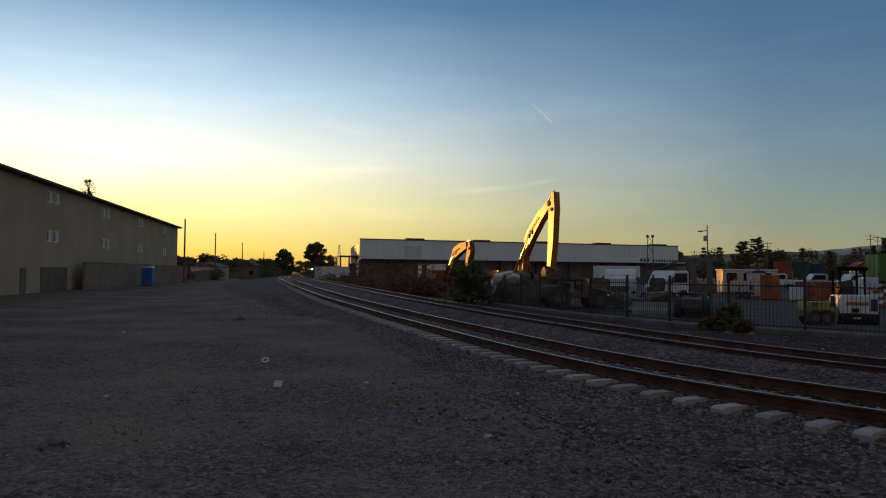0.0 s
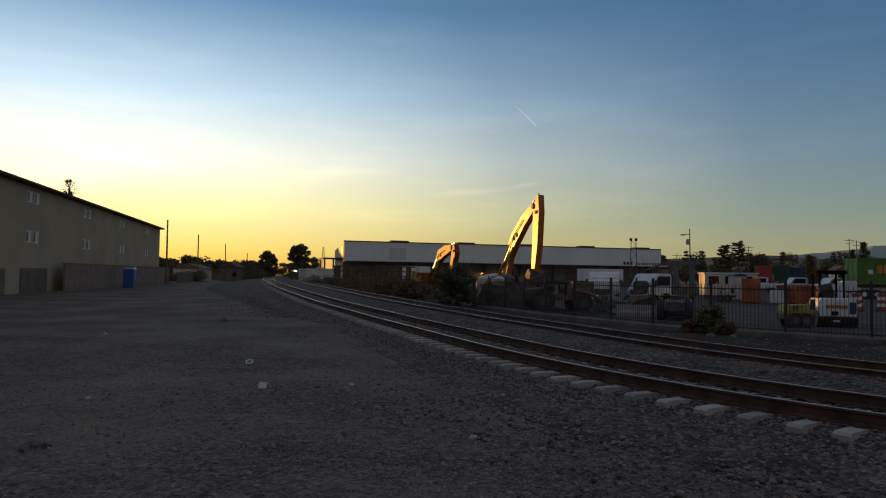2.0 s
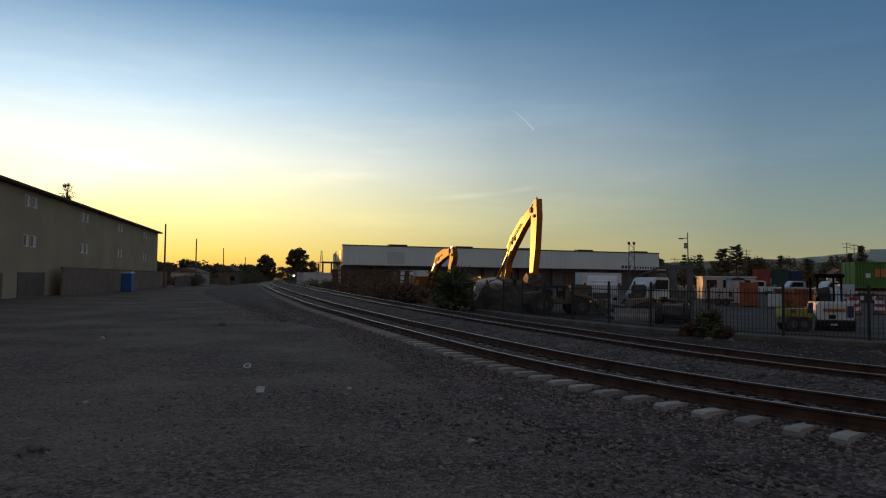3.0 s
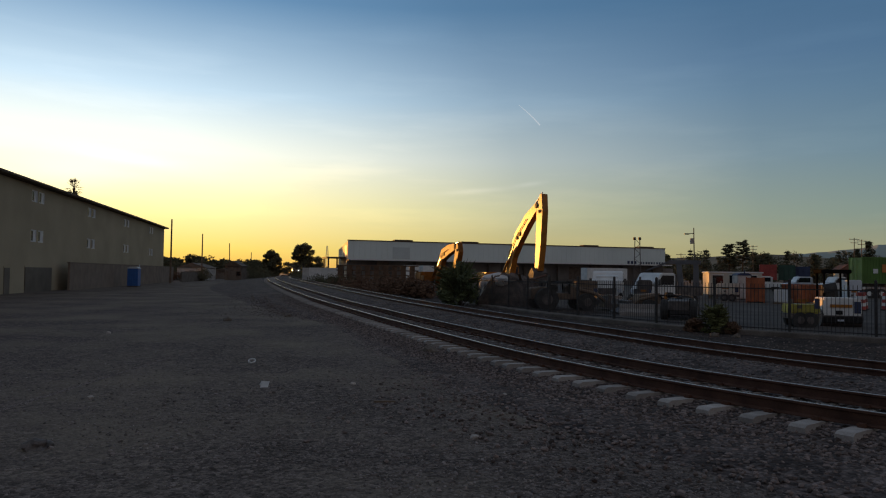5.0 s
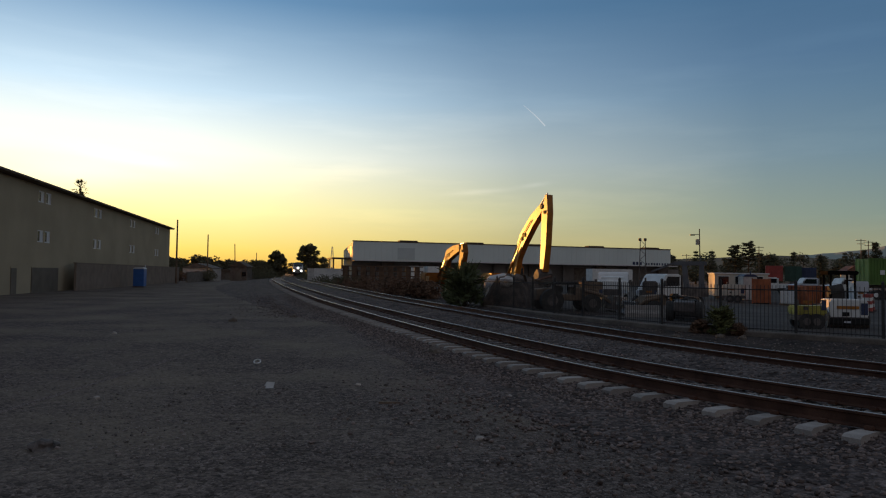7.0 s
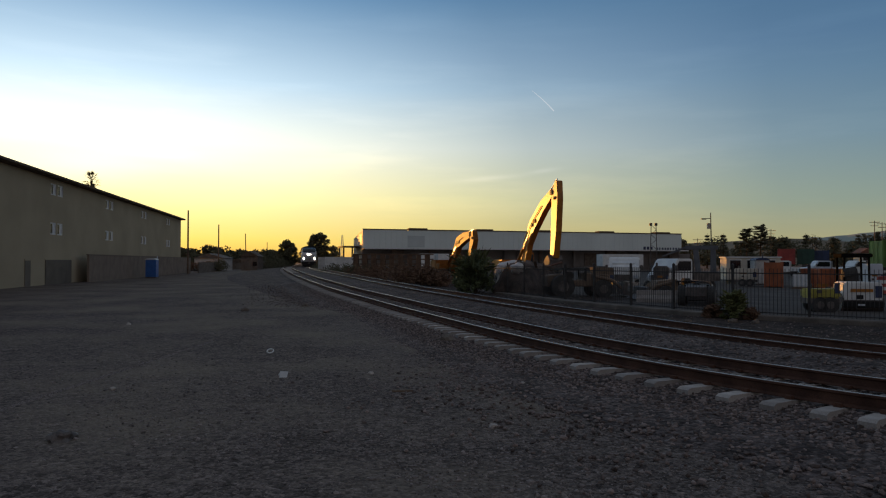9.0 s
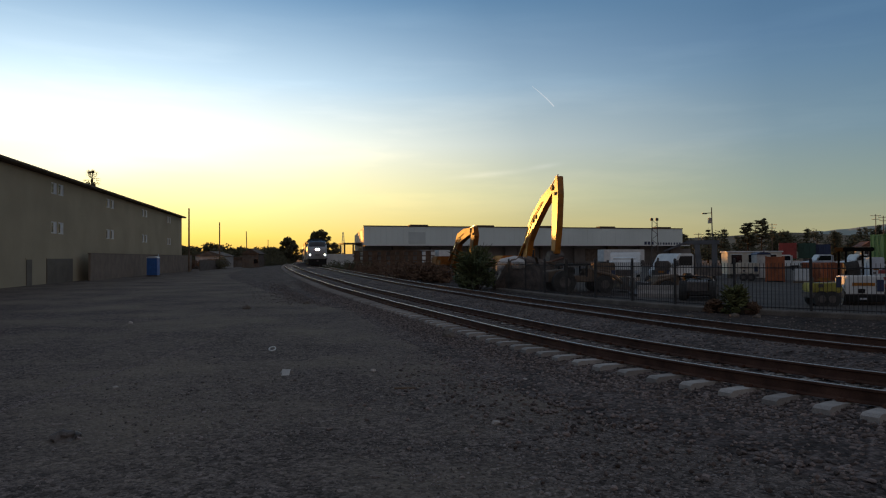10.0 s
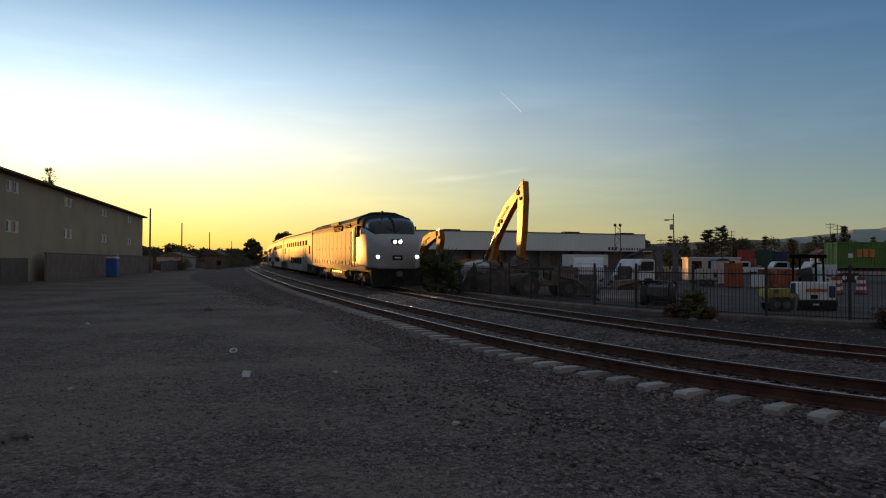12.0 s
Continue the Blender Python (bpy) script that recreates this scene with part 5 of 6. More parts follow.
def build_tote(m, label):
    t = thing("water_tote", label, "tank", m, group="white totes")
    boxed("tank", -0.5, 0.5, -0.5, 0.5, 0.16, 1.1, WHITEPAINT, t, bev=0.06)
    boxed("pallet", -0.55, 0.55, -0.55, 0.55, 0.0, 0.158, WOOD, t)
    for x in (-0.4, -0.13, 0.13, 0.4):
        boxed("cage_bar", x - 0.015, x + 0.015, -0.54, -0.51, 0.16, 1.12, GREYROOF, t)
    return t


def build_drum(m, label):
    d = thing("traffic_drum", label, "barrel", m, group="traffic drums")
    for k in range(5):
        bm = bmesh.new()
        tube(bm, (0, 0, 0.1 + 0.2 * k), (0, 0, 0.3 + 0.2 * k), 0.29 - 0.012 * k, 0.28 - 0.012 * k, seg=20)
        part("band", bm, RED if k % 2 == 0 else WHITEPAINT, d)
    bm = bmesh.new()
    tube(bm, (0, 0, 0.0), (0, 0, 0.1), 0.38, 0.36, seg=20)
    part("base_ring", bm, RUBBER, d)


DARKCLOTH = mat("dark_heaped_soil", (0.10, 0.072, 0.056), 0.9, var=0.6, scale=2, fine=30)


def build_pavement():
    """Asphalt of the equipment yard, behind the iron fence."""
    bm = bmesh.new()
    edge = [(27.5, 16.9), (20.2, 18.8), (13.6, 21.5), (9.0, 25.6), (5.8, 32.2), (3.5, 39.4), (0.8, 48.5), (-2.0, 62.0), (-6.0, 96.0), (10.0, 128.0), (64.0, 148.0), (70.0, 60.0), (60.0, 14.0)]
    low, top = [[bm.verts.new((x, y, z)) for x, y in edge] for z in (-0.1, 0.022)]
    bm.faces.new(top)
    n = len(edge)
    for i in range(n):
        bm.faces.new((low[i], low[(i + 1) % n], top[(i + 1) % n], top[i]))
    bmesh.ops.recalc_face_normals(bm, faces=bm.faces[:])
    tagged(part("pavement", bm, ASPHALT), "dark worn asphalt of the equipment yard", "pavement", kind="structure")


def build_yard():
    build_pavement()
    Rz = lambda x, y, deg, z=0.0: Matrix.Translation((x, y, z)) @ Matrix.Rotation(radians(deg), 4, "Z")
    build_excavator(Rz(5.45, 65.5, -74), [(2.4, 1.3), (3.3, 3.7), (4.7, 5.15), (6.9, 6.65), (8.9, 7.6)], [(9.75, 8.5), (9.5, 7.1), (9.3, 4.5), (8.95, 2.3)], "large yellow excavator with its boom raised high", YELLOW)
    build_excavator(Rz(-1.1, 80, -73.5), [(1.9, 1.1), (3.6, 3.1), (4.5, 4.0), (6.8, 4.5), (9.0, 4.72)], [(9.9, 5.05), (9.85, 4.35), (9.3, 3.1), (8.7, 1.8)], "smaller dull orange-yellow excavator with its boom folded", DIMYELLOW)
    build_heap(Rz(4.3, 42.2, 53), "dark brown heap of soil and scrap beside the fence")
    build_truck(Rz(10.95, 46, 255), "white utility truck with a tall rounded hood behind the fence", WHITEPAINT, hood=1.5, cab_len=1.3, bed=1.2, top=2.25, nose=1.9)
    build_truck(Rz(14.0, 43.5, 205), "white flatbed truck with dark side windows", WHITEPAINT, hood=0.35, cab_len=1.6, bed=2.2, top=2.15, load=DARKMETAL)
    build_loader(Rz(6.6, 38.5, 8), "dark brown loader with large tyres parked by the fence", WOOD, 1.6)
    build_loader(Rz(10.8, 31.6, 68) @ Matrix.Scale(0.72, 4), "black backhoe loader with worn tyres", DARKMETAL, 1.3)
    build_gantry(Rz(21.3, 60, -21), "grey steel gantry frame standing in the yard")
    build_roller(Rz(15.9, 27.8, -12), "white road roller with a black roll bar behind the fence")
    build_generator(Rz(14.1, 27.4, -6), LIME, "low yellow-green compressor on a trailer", 0.58, 0.45, 0.36)
    build_office(Rz(25.8, 62, -9), "cream site office trailer with square windows")
    build_toilet(Rz(25.6, 59.5, 0, 0.0), TARP, NAVY, "pale portable toilet with dark blue trim in the yard")
    build_container(Rz(24.5, 54.5, 66), 3.0, ORANGE, "rust-orange steel bin in the equipment yard", h=1.95, w=0.62)
    build_container(Rz(27.25, 52.0, 3), 2.5, ORANGE, "low rust-orange open bin behind the fence", h=1.45)
    for x in (24.85,):
        build_tote(Rz(x, 51.0, -26), "white caged water tote on a pallet")
    build_container(Rz(56.1, 120, 66), 12.0, RED, "red shipping container on a chassis", 1.55)
    build_container(Rz(59.4, 120, 64), 12.0, DARKGREEN, "dark green shipping container on a chassis", 1.5)
    build_container(Rz(61.9, 120, 63), 12.0, NAVY, "navy blue shipping container on a chassis", 1.3)
    build_container(Rz(47.9, 70, -4), 12.2, GREENCONT, "yellow-green shipping container with orange lettering", 1.5, bars=-4.15)
    build_truck(Rz(45.2, 87, 172), "pale grey pickup among the containers", GREYROOF, bed=2.0, load=TARP)
    build_truck(Rz(48.5, 85, 184), "white pickup at the back of the yard", WHITEPAINT, bed=2.0, load=WHITEPAINT)
    build_truck(Rz(43.0, 93, 180), "white pickup parked before the containers", WHITEPAINT, bed=2.0, load=WHITEPAINT)
    for x, y in ((25.0, 41.6), (26.1, 43.2), (27.1, 42.4)):
        build_drum(Rz(x, y, 0), "red and white banded traffic drum")
    bar = thing("concrete_barrier", "low pale concrete barrier lying behind the fence", "barrier", Rz(9.7, 33.6, -14))
    bm = bmesh.new()
    prism(bm, [(-0.3, 0), (0.3, 0), (0.28, 0.2), (0.14, 0.36), (0.1, 0.58), (-0.1, 0.58), (-0.14, 0.36), (-0.28, 0.2)], -1.1, 1.1, "x")
    part("body", bm, CONCRETE, bar)
    build_generator(Rz(23.0, 56.0, -24), CREAM, "cream ventilation unit before the site office", 0.85, 0.5, 0.9)
    # two generator shapes added as unidentified dark yard clutter
    build_generator(Rz(12.35, 42.5, -16), DARKMETAL, "dark brown boxy machine between the trucks", 0.42, 0.6, 1.15)
    build_generator(Rz(8.75, 43.0, 12), WOOD, "dull brown box behind the loader", 0.7, 0.55, 1.05)
    build_loader(Rz(11.15, 35.4, 186) @ Matrix.Scale(0.8, 4), "dusty low skid loader behind the iron fence", WOOD, 1.25)
    build_generator(Rz(27.9, 47.5, 0), GREYROOF, "pale grey light tower trailer in the yard", 0.5, 0.5, 1.3)


def build_leaning_post(m):
    p = thing("leaning_post", "pale wooden post leaning before the soil heap", "post", m)
    bm = bmesh.new()
    tube(bm, (0, 0, -0.1), (0.5, 0.1, 1.35), 0.07, 0.06, seg=10)
    part("shaft", bm, TARP, p)
    bm = bmesh.new()
    tube(bm, (0.48, 0.096, 1.3), (0.515, 0.103, 1.42), 0.085, 0.08, seg=10)
    part("cap", bm, GREYROOF, p)


def build_gear():
    Rz = lambda x, y, deg, z=0.0: Matrix.Translation((x, y, z)) @ Matrix.Rotation(radians(deg), 4, "Z")
    build_leaning_post(Rz(2.05, 41.2, 0))
    # white drums of a mixer
    mx = thing("concrete_mixer", "pale dusty concrete mixer drum beside the bushes", "mixer", Rz(4.0, 52, 10))
    bm = bmesh.new()
    skin(bm, [[(x, math.cos(a) * r, 1.35 + x * 0.12 + math.sin(a) * r) for a in np.linspace(0, 2 * math.pi, 16, endpoint=False)] for x, r in ((-1.2, 0.3), (-0.9, 0.62), (0.2, 0.72), (1.0, 0.5), (1.5, 0.25))])
    part("drum", bm, TARP, mx, smooth=True)
    boxed("frame", -1.2, 1.4, -0.5, 0.5, 0.4, 0.62, DARKMETAL, mx)
    for x in (-0.8, 0.9):
        for y in (-0.6, 0.6):
            wheel(mx, x, y, 0.4)
    # stacked trestles
    rack = thing("timber_rack", "long rack of stacked brown timbers", "timber stack", Rz(-9.6, 98, 4))
    for k in range(3):
        for j in range(9):
            boxed("timber", -5.0 + j * 1.25, -4.3 + j * 1.25, -1.2, 1.2, 1.0 + k * 0.68, 1.52 + k * 0.68, TIMBER, rack)
        if k != 2:
            continue
        boxed("bearer", -5.2, 6.2, -1.3, -1.1, 1.522 + k * 0.68, 1.66 + k * 0.68, TIMBER, rack)
        boxed("bearer", -5.2, 6.2, 1.1, 1.3, 1.522 + k * 0.68, 1.66 + k * 0.68, TIMBER, rack)
    for k in (1, 2):
        boxed("spacer", -5.2, 6.2, -1.1, 1.1, 0.842 + k * 0.68, 0.998 + k * 0.68, TIMBER, rack)
    for x in (-5, -1.2, 2.4, 6):
        boxed("leg", x - 0.15, x + 0.15, -1.2, 1.2, 0, 1.0, TIMBER, rack)
    build_container(Rz(-19.0, 113, 8), 5.0, WHITEPAINT, "white storage container by the track", 0.05)
    build_container(Rz(-22.3, 119, 8), 3.0, TARP, "small white storage box by the track", 0.05)
    for k, (x, y, w) in enumerate(((-5.9, 132, 2.5), (-3.0, 132.6, 2.2), (32.1, 138, 9))):
        tr = thing("semi_trailer", "white box trailer backed to the loading dock", "trailer", Rz(x, y, 18), group="trailers at the dock")
        boxed("box", -w / 2, w / 2, -1.25, 1.25, 1.1, 3.45, WHITEPAINT, tr, bev=0.04)
        boxed("chassis", -w / 2 + 0.2, w / 2 - 0.2, -0.5, 0.5, 0.8, 1.098, DARKMETAL, tr)
        for q in (-w / 2 + 0.8, w / 2 - 0.9):
            for sd in (-0.95, 0.95):
                wheel(tr, q, sd, 0.5, 0.3)
    # light mast
    mast = thing("light_mast", "thin lattice light mast in the yard", "mast", Rz(17.1, 61, 0))
    bm = bmesh.new()
    for x in (-0.35, 0.35):
        tube(bm, (x, 0, 0), (x * 0.6, 0, 5.2), 0.035, seg=6)
    for k in range(12):
        f0, f1 = k / 12, (k + 1) / 12
        s = 1 if k % 2 else -1
        tube(bm, (0.35 * s * (1 - 0.4 * f0), 0, 5.2 * f0), (-0.35 * s * (1 - 0.4 * f1), 0, 5.2 * f1), 0.02, seg=4)
    part("lattice", bm, DARKMETAL, mast)
    for x in (-0.25, 0.2):
        boxed("lamp_head", x - 0.12, x + 0.12, -0.1, 0.1, 5.1, 5.35, DARKMETAL, mast, bev=0.03)
    # street lamp with banner
    lamp = thing("street_lamp", "tall yard lamp pole with a small hanging banner", "lamp", Rz(36.3, 100, 0))
    bm = bmesh.new()
    tube(bm, (0, 0, 0), (-0.15, 0, 9.0), 0.11, 0.07)
    part("pole", bm, DARKMETAL, lamp)
    bm = bmesh.new()
    tube(bm, (-0.13, 0, 8.2), (-1.0, 0, 8.15), 0.05)
    part("lamp_arm", bm, DARKMETAL, lamp)
    boxed("banner", -0.62, -0.2, -0.2, 0.2, 6.7, 7.5, SUNLITTAN, lamp)
    boxed("lamp_head", -1.5, -0.8, -0.15, 0.15, 8.02, 8.2, DARKMETAL, lamp, bev=0.04)
    # litter on the lot
    def flat(name, label, cat, x, y, pts, h, material, rz=0):
        bm = bmesh.new()
        prism(bm, pts, 0.0, h, "z")
        tagged(part(name, bm, material, at=Rz(x, y, rz)), label, cat)
    bm = bmesh.new()
    vs = [bm.verts.new(p) for p in ((-0.07, -0.05, 0.005), (0.06, -0.06, 0.01), (0.075, 0.05, 0.09), (-0.055, 0.06, 0.10), (0.0, 0.12, 0.03), (-0.1, 0.1, 0.02))]
    bm.faces.new((vs[0], vs[1], vs[2], vs[3]))
    bm.faces.new((vs[3], vs[2], vs[4], vs[5]))
    bmesh.ops.solidify(bm, geom=bm.faces[:], thickness=0.008)
    tagged(part("paper_scrap", bm, PAPER, at=Rz(-2.92, 11.6, 10)), "crumpled white paper scrap on the gravel", "litter")
    bm = bmesh.new()
    n = 20
    ring = []
    for k in range(n):
        a = 2 * math.pi * k / n
        ring.append([bm.verts.new((math.cos(a) * r, math.sin(a) * r, z)) for r, z in ((0.062, 0.0), (0.078, 0.0), (0.078, 0.022), (0.062, 0.022))])
    for k in range(n):
        for j in range(4):
            bm.faces.new((ring[k][j], ring[k][(j + 1) % 4], ring[(k + 1) % n][(j + 1) % 4], ring[(k + 1) % n][j]))
    bmesh.ops.recalc_face_normals(bm, faces=bm.faces[:])
    tagged(part("plastic_ring", bm, PAPER, at=Rz(-3.95, 14.6, 0, 0.045) @ Matrix.Rotation(radians(28), 4, "X")), "pale plastic ring lying on the gravel", "litter")
    flat("board", "short dark weathered board lying on the gravel", "board", -0.83, 10.4, [(-0.16, -0.03), (0.15, -0.025), (0.16, 0.03), (-0.15, 0.028)], 0.025, WOOD, 3)
    bm = bmesh.new()
    bmesh.ops.create_icosphere(bm, subdivisions=3, radius=0.13)
    for v in bm.verts:
        v.co *= 1 + 0.7 * noise.noise(v.co * 11)
        v.co.z = max(v.co.z * 0.75, -0.02)
    tagged(part("tyre_scrap", bm, DARKMETAL, at=Rz(-4.28, 7.5, 0)), "crumpled black scrap of rubber on the gravel", "litter")
    rng = random.Random(8)
    for x, y, s in ((-0.26, 17.0, 0.17), (-8.3, 27.0, 0.16), (-6.6, 30, 0.14), (4.0, 20.0, 0.1), (8.8, 22.5, 0.15), (9.4, 22.2, 0.13), (7.3, 22.3, 0.13), (12.0, 18.9, 0.12), (13.1, 18.7, 0.1), (-1.5, 12.0, 0.05), (0.4, 8.2, 0.05), (-5.2, 10.4, 0.05), (1.0, 11.0, 0.06), (-10.0, 21.0, 0.07)):
        bm = bmesh.new()
        bmesh.ops.create_icosphere(bm, subdivisions=2, radius=s)
        for v in bm.verts:
            v.co *= 1 + 0.5 * noise.noise(v.co * 6 / s * 0.2 + Vector((x, y, 0)))
            v.co.z *= 0.7
        tagged(part("stone", bm, KERB if s > 0.1 else CONCRETE, at=Rz(x, y, rng.uniform(0, 90), s * 0.3)), "pale loose stone lying on the gravel", "stone", group="loose stones")


def build_distance():
    # behind the tan building and at its end
    palm(-68.4, 128.0, 17.0, "tall fan palm behind the tan building", 3, 1.5)
    for x, y, h, arms, ln in ((-41.0, 105, 9.7, ((8.9, 0.0),), 0), (-48.4, 140, 9.4, (), 0.0), (-58.0, 190, 9.6, (), -0.03), (-66, 240, 8.6, (), 0)):
        build_pole(x, y, h, "dark wooden utility pole beside the railway", [a for a in arms if a[1]], 0.16, ln)
    rng = random.Random(4)
    # tree line carried on out of view behind the hall, to shade the yard
    for k in range(17):
        f = k / 16
        x, y = -64 + 8 * f + rng.uniform(-2, 2), 150 + 85 * f
        tree(x - 4, y, rng.uniform(4.6, 5.8), rng.uniform(3.4, 4.6), "low dark broadleaf tree in the shade-casting tree line", 50 + k, bare=0.06, clumps=34, leaf=0.4, count=45)
    # row added mostly hidden behind the hall, blocking the low sun
    for k in range(9):
        tree(-104 + 4.6 * k + rng.uniform(-1, 1), 200 - 1.5 * k + rng.uniform(-3, 3), rng.uniform(4.8, 5.6), 4.2, "low dark broadleaf tree in the shade-casting tree line", 80 + k, bare=0.04, clumps=34, leaf=0.42, count=45)
    tree(-49.0, 200, 8.2, 2.5, "dark rounded tree beside the railway bend", 21, bare=0.0, clumps=80, leaf=0.34, count=90)
    tree(-36.1, 180, 9.2, 2.9, "open-crowned tree on a bare trunk beside the track", 22, bare=0.44, clumps=60, leaf=0.3, count=90)
    tree(-33.6, 184, 6.0, 2.7, "low bushy tree beside the warehouse porch", 23, bare=0.05, clumps=30, leaf=0.32, count=60)
    tree(-50.5, 236, 5.0, 3.5, "low dark shrub tree beside the railway bend", 24, bare=0.05, clumps=26, leaf=0.35, count=50)
    for k, (x, h) in enumerate(((-176, 13), (-163, 14), (-152, 12), (-140, 13))):
        tree(x, 790 + 4 * k, h, 8.5, "far dark tree beyond the railway", 300 + k, bare=0.05, clumps=30, leaf=1.0, count=45)
    # sheds left of the line
    for x, y, w, d, h, material, label in ((-51.5, 146, 6, 6, 3.6, TARP, "small pale house behind the block wall"), (-44.5, 150, 3.5, 4, 4.2, KERB, "grey block shed beside the railway"), (-53, 170, 10, 5, 2.6, KERB, "low grey outbuilding among the trees")):
        hs = thing("house", label, "house", Matrix.Translation((x, y, 0)))
        boxed("wall", -w / 2, w / 2, -d / 2, d / 2, 0, h * 0.72, material, hs)
        bm = bmesh.new()
        prism(bm, [(-w / 2 - 0.3, h * 0.722), (w / 2 + 0.3, h * 0.722), (0, h)], -d / 2 - 0.3, d / 2 + 0.3, "y")
        part("roof", bm, KERB if material is TARP else FASCIA, hs)
        boxed("door", -0.5, 0.5, -d / 2 - 0.05, -d / 2 - 0.002, 0, min(2.0, h * 0.6), STEELDOOR, hs)
        boxed("window", w * 0.2, w * 0.2 + 0.9, -d / 2 - 0.04, -d / 2 - 0.002, 1.0, min(1.9, h * 0.6), DARKGLASS, hs)
    wl = thing("boundary_wall", "low pale block wall between lot and trees", "wall", Matrix.Translation((-45.5, 126, 0)) @ Matrix.Rotation(radians(100), 4, "Z"), kind="structure")
    boxed("wall", -9, 12, -0.1, 0.1, 0, 1.7, KERB, wl)
    boxed("cap", -9.05, 12.05, -0.14, 0.14, 1.702, 1.78, KERB, wl)
    tower = thing("lattice_tower", "distant grey lattice pylon", "pylon", Matrix.Translation((-41.5, 250, 0)))
    bm = bmesh.new()
    for sx in (-1, 1):
        for sy in (-1, 1):
            tube(bm, (sx * 0.9, sy * 0.9, 0), (sx * 0.15, sy * 0.15, 11.5), 0.07, seg=4)
    for k in range(10):
        r0 = 0.9 - 0.075 * k
        for s in (-1, 1):
            tube(bm, (-r0 * s, -r0, k * 1.15), (r0 * s * 0.9, -r0, k * 1.15 + 1.15), 0.04, seg=4)
    part("lattice", bm, GREYROOF, tower)
    # brush along the yard's edge
    for k, (x, y, h, sp, m, lb) in enumerate(((0.95, 40.5, 3.1, 1.05, LEAFBRIGHT, "large green leafy bush beside the far track"), (-1.6, 50.5, 1.65, 1.5, DRY, "dry reddish brush beside the far track"), (-3.6, 56, 1.6, 1.9, DRY, "dry reddish brush beside the far track"), (-5.2, 62, 1.65, 2.1, DRY, "dry brown brush beside the far track"), (-7.6, 70, 1.55, 2.3, DRY, "dry brown brush beside the far track"), (-10.2, 79, 1.55, 2.5, DRY, "dry brown brush beside the far track"), (-13.0, 89, 1.6, 2.4, LEAFDARK, "dark brush beside the far track"), (-16.4, 99, 1.7, 2.4, LEAFDARK, "dark brush beside the far track"), (-22.5, 124, 2.2, 3.0, LEAFDARK, "dark brush at the bend of the track"), (-26.5, 140, 2.6, 3.2, LEAFDARK, "dark brush at the bend of the track"), (-31.0, 158, 2.6, 3.2, LEAFDARK, "dark brush at the bend of the track"), (9.4, 24.0, 1.15, 0.42, LEAF, "small green shrub at the foot of the iron fence"), (14.2, 20.0, 0.9, 0.8, DRY, "dry reddish shrub at the foot of the iron fence"), (8.85, 24.4, 0.45, 0.3, DRY, "dry grass tuft at the foot of the iron fence"), (9.9, 23.7, 0.4, 0.26, DRY, "dry grass tuft at the foot of the iron fence"), (-46.5, 134, 2.3, 2.4, LEAFDARK, "dark brush before the pale house"), (-52.0, 138, 2.0, 2.2, DRY, "dry brush before the pale house"), (-56.5, 142, 2.8, 2.6, LEAFDARK, "dark brush before the pale house"), (-43.0, 160, 2.8, 3.0, LEAFDARK, "dark brush at the end of the lot"), (-45.5, 176, 3.2, 3.4, LEAFDARK, "dark brush at the end of the lot"), (-50.0, 188, 3.4, 3.4, LEAFDARK, "dark brush at the end of the lot"))):
        bush(x, y, h, sp, lb, 100 + k, m, clumps=26 if y < 30 else 34, leaf=0.10 if y < 30 else 0.13, count=34 if y < 30 else 60, blades=260 if m is LEAFBRIGHT or m is LEAF else 0)
    # right-hand distance
    cedar(68.0, 165, 9.7, 2.6, "dark layered cedar on the horizon", 31)
    cedar(72.5, 168, 10.9, 3.0, "dark layered cedar on the horizon", 32)
    rng = random.Random(9)
    for k in range(46):
        f = k / 45
        x, y = 68 + 96 * f + rng.uniform(-3, 3), 205 + rng.uniform(-8, 25)
        if k % 3 == 0:
            conifer(x, y, rng.uniform(8.5, 11.5), rng.uniform(1.5, 2.4), "dark pointed conifer in the distant tree line", 200 + k, 10)
        else:
            tree(x, y, rng.uniform(7.0, 10.6), rng.uniform(3.4, 5.0), "dark broadleaf tree in the distant tree line", 200 + k, bare=0.1, clumps=22, leaf=0.45, count=36)
    conifer(116.7, 190, 12.6, 2.6, "tall dark conifer above the roofs", 41, 16)
    conifer(114.6, 192, 10.6, 2.2, "dark conifer above the roofs", 42, 14)
    for x, y, h in ((65.2, 190, 8.4), (84.9, 190, 10.9), (106.7, 180, 12.6), (108.6, 180, 12.2)):
        build_pole(x, y, h, "distant wooden power pole with crossarms", [(h - 0.4, 1.3), (h - 1.3, 1.0)], 0.13)
    hs = thing("house", "low stucco house with a clay roof", "house", Matrix.Translation((110.5, 188, 0)) @ Matrix.Rotation(radians(-12), 4, "Z"))
    boxed("wall", -3.4, 3.4, -3, 3, 0, 4.4, CREAM, hs)
    bm = bmesh.new()
    prism(bm, [(-3.9, 4.402), (3.9, 4.402), (1.8, 5.8), (-1.8, 5.8)], -3.5, 3.5, "y")
    part("roof", bm, TILEROOF, hs)
    for k in range(3):
        boxed("window", -2.9 + 2.1 * k, -1.9 + 2.1 * k, -3.05, -3.002, 2.2, 3.6, DARKGLASS, hs)
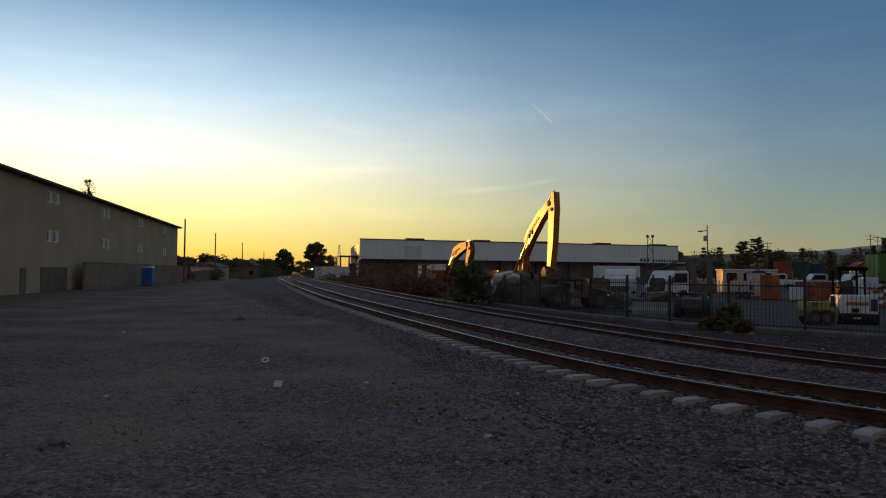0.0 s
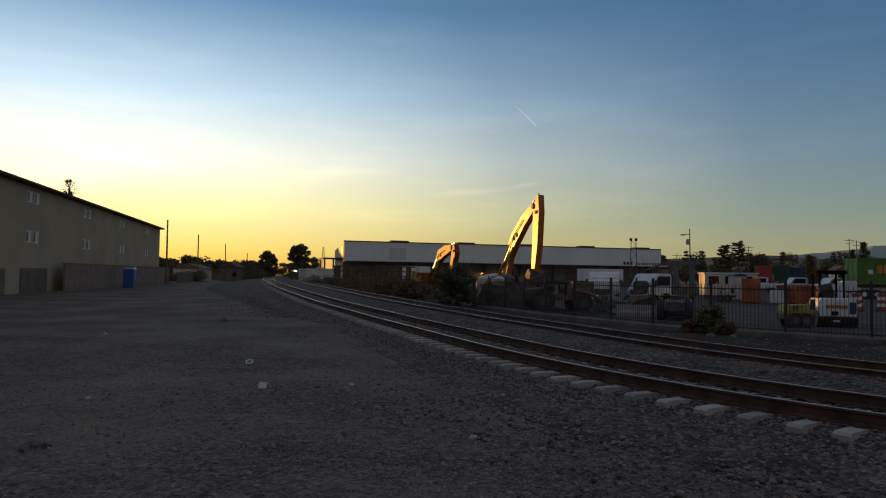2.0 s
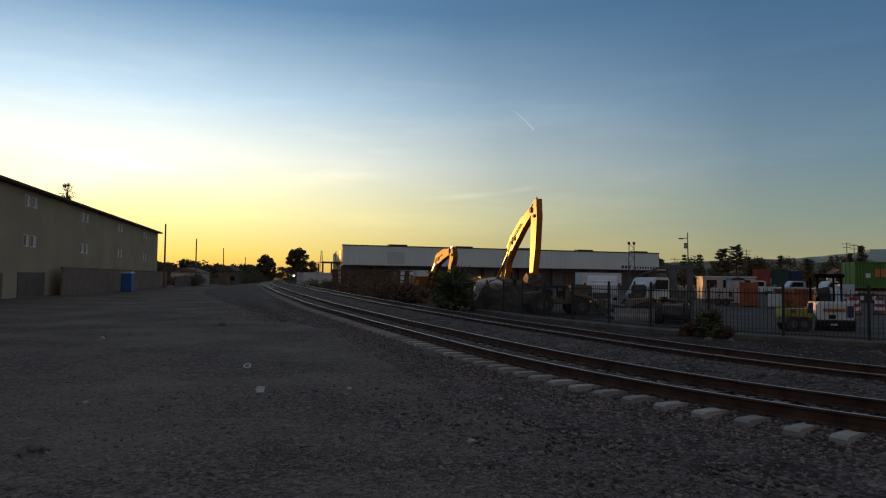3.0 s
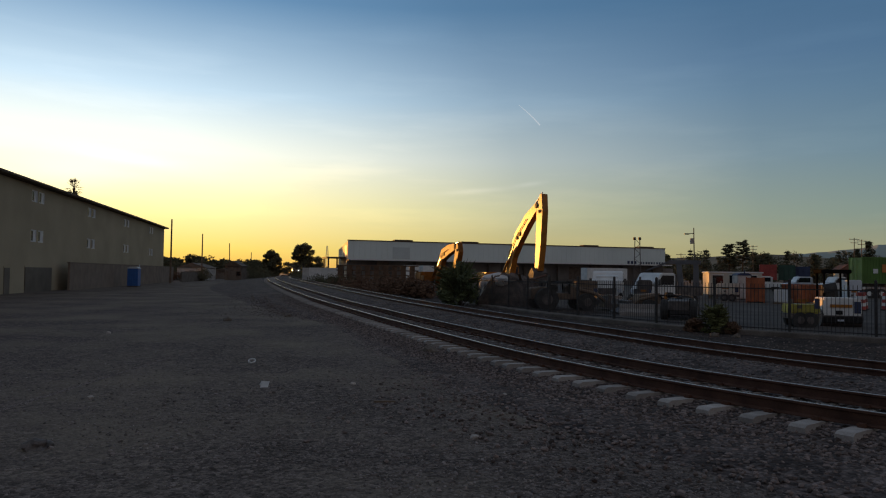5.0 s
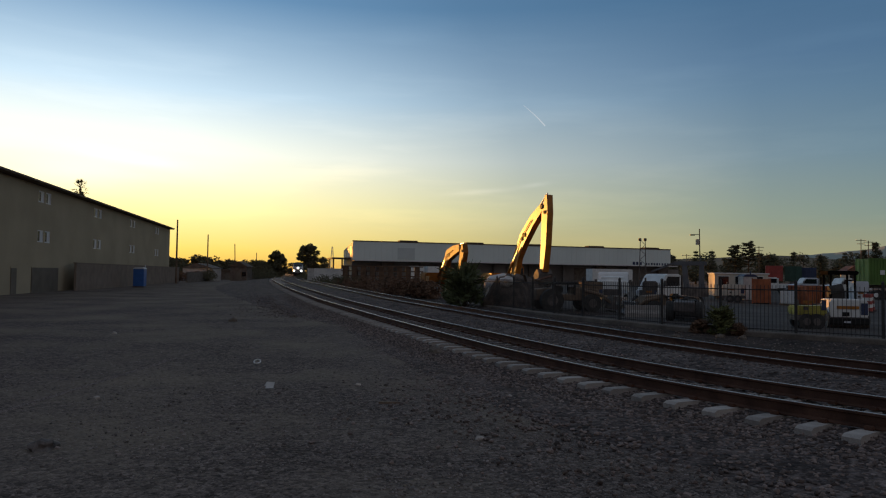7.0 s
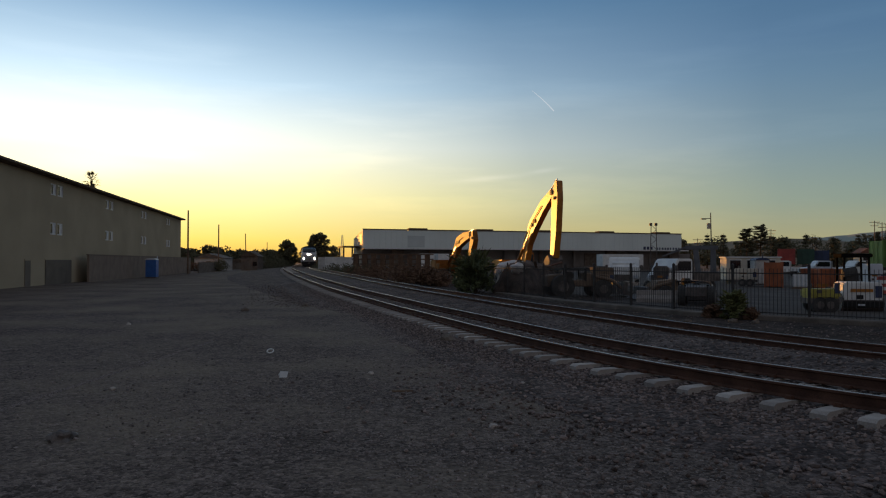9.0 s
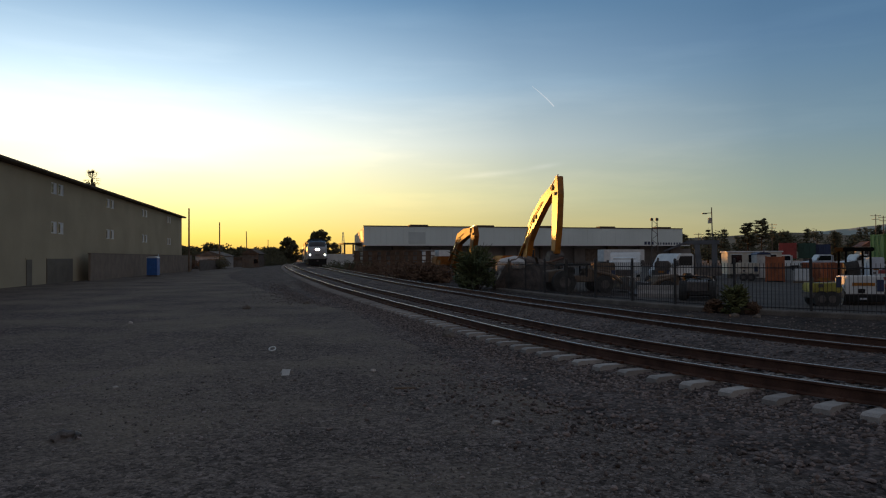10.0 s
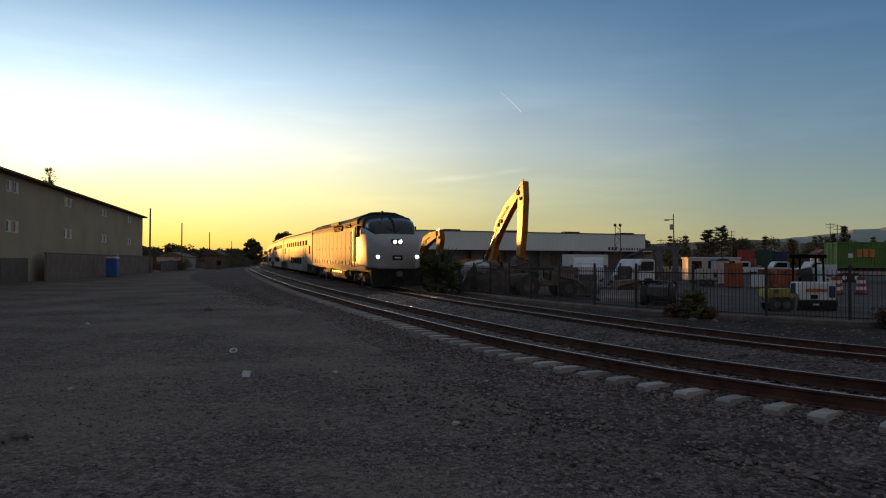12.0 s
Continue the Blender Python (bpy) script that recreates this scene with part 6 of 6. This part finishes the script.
    # hills, their colours lightened to stand in for haze
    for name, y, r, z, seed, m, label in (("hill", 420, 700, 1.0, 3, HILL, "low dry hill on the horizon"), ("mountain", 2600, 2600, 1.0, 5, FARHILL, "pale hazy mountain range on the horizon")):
        bm = bmesh.new()
        prev = None
        n = 120
        for i in range(n + 1):
            az = -0.2 + 1.6 * i / n
            x0, y0 = math.sin(az) * y, math.cos(az) * y
            if name == "hill":
                h = 15.2 + 2.4 * math.exp(-((az - 0.44) / 0.06) ** 2) + 1.2 * noise.noise(Vector((az * 9, 0, seed))) + 3.0 * max(0, az - 0.9)
                h *= min(1, max(0.0, (az - 0.18) / 0.12))
            else:
                h = 84 + 95 * max(0, az - 0.44) / 0.3 + 16 * noise.noise(Vector((az * 16, 0, seed))) + 14 * noise.noise(Vector((az * 40, 2, seed)))
                h = min(h, 210) * min(1, max(0, (az - 0.05) / 0.3))
            row = [bm.verts.new((x0 * f, y0 * f, max(h * g, -1.0) - 1.0)) for f, g in ((1.0, 0.0), (1.05, 0.55), (1.1, 0.9), (1.14, 1.0), (1.3, 0.4), (1.5, 0.0))]
            if prev:
                for j in range(5):
                    bm.faces.new((prev[j], row[j], row[j + 1], prev[j + 1]))
            prev = row
        bmesh.ops.recalc_face_normals(bm, faces=bm.faces[:])
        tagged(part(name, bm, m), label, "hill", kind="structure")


def build_contrail():
    bm = bmesh.new()
    a, b = Vector((430.0, 4000.0, 988.0)), Vector((553.0, 4000.0, 868.0))
    side = Vector((0.7, 0, 0.7))
    prev = None
    for i in range(13):
        f = i / 12
        p = a.lerp(b, f) + side * 6 * math.sin(f * 2.6)
        w = 1.0 + 2.6 * f
        row = [bm.verts.new(p - side * w), bm.verts.new(p + Vector((0, -w, 0))), bm.verts.new(p + side * w), bm.verts.new(p + Vector((0, w, 0)))]
        if prev:
            for j in range(4):
                bm.faces.new((prev[j], prev[(j + 1) % 4], row[(j + 1) % 4], row[j]))
        prev = row
    bmesh.ops.recalc_face_normals(bm, faces=bm.faces[:])
    tagged(part("contrail", bm, TRAIL), "thin pale vapour trail high in the evening sky", "contrail", kind="structure")


# emission stands in for sunlight on the vapour
TRAIL = mat("vapour_trail_glow", (0.42, 0.47, 0.52), 1.0, var=0.0, emit=1.02)
build_contrail()
build_ground()
build_bed()
build_hall()
build_toilet(Matrix.Translation((-35.2, 79.5, 0)) @ Matrix.Rotation(radians(8), 4, "Z"), BLUEPLASTIC, GREYROOF, "bright blue portable toilet beside the block wall")
build_warehouse()
build_train()
build_yard()
build_gear()
build_distance()
build_fence()
build_track(0.0, "railway track of rusty rails on concrete ties")
build_track(4.3, "second railway track of rusty rails on concrete ties")
stones("ballast_stones", "loose crushed ballast stones along the tracks", 42000, shoulder, 0.027, 11, BALLASTSTONE)
stones("lot_gravel", "small loose gravel strewn over the lot", 30000, lot, 0.023, 12, STONE)
motions()
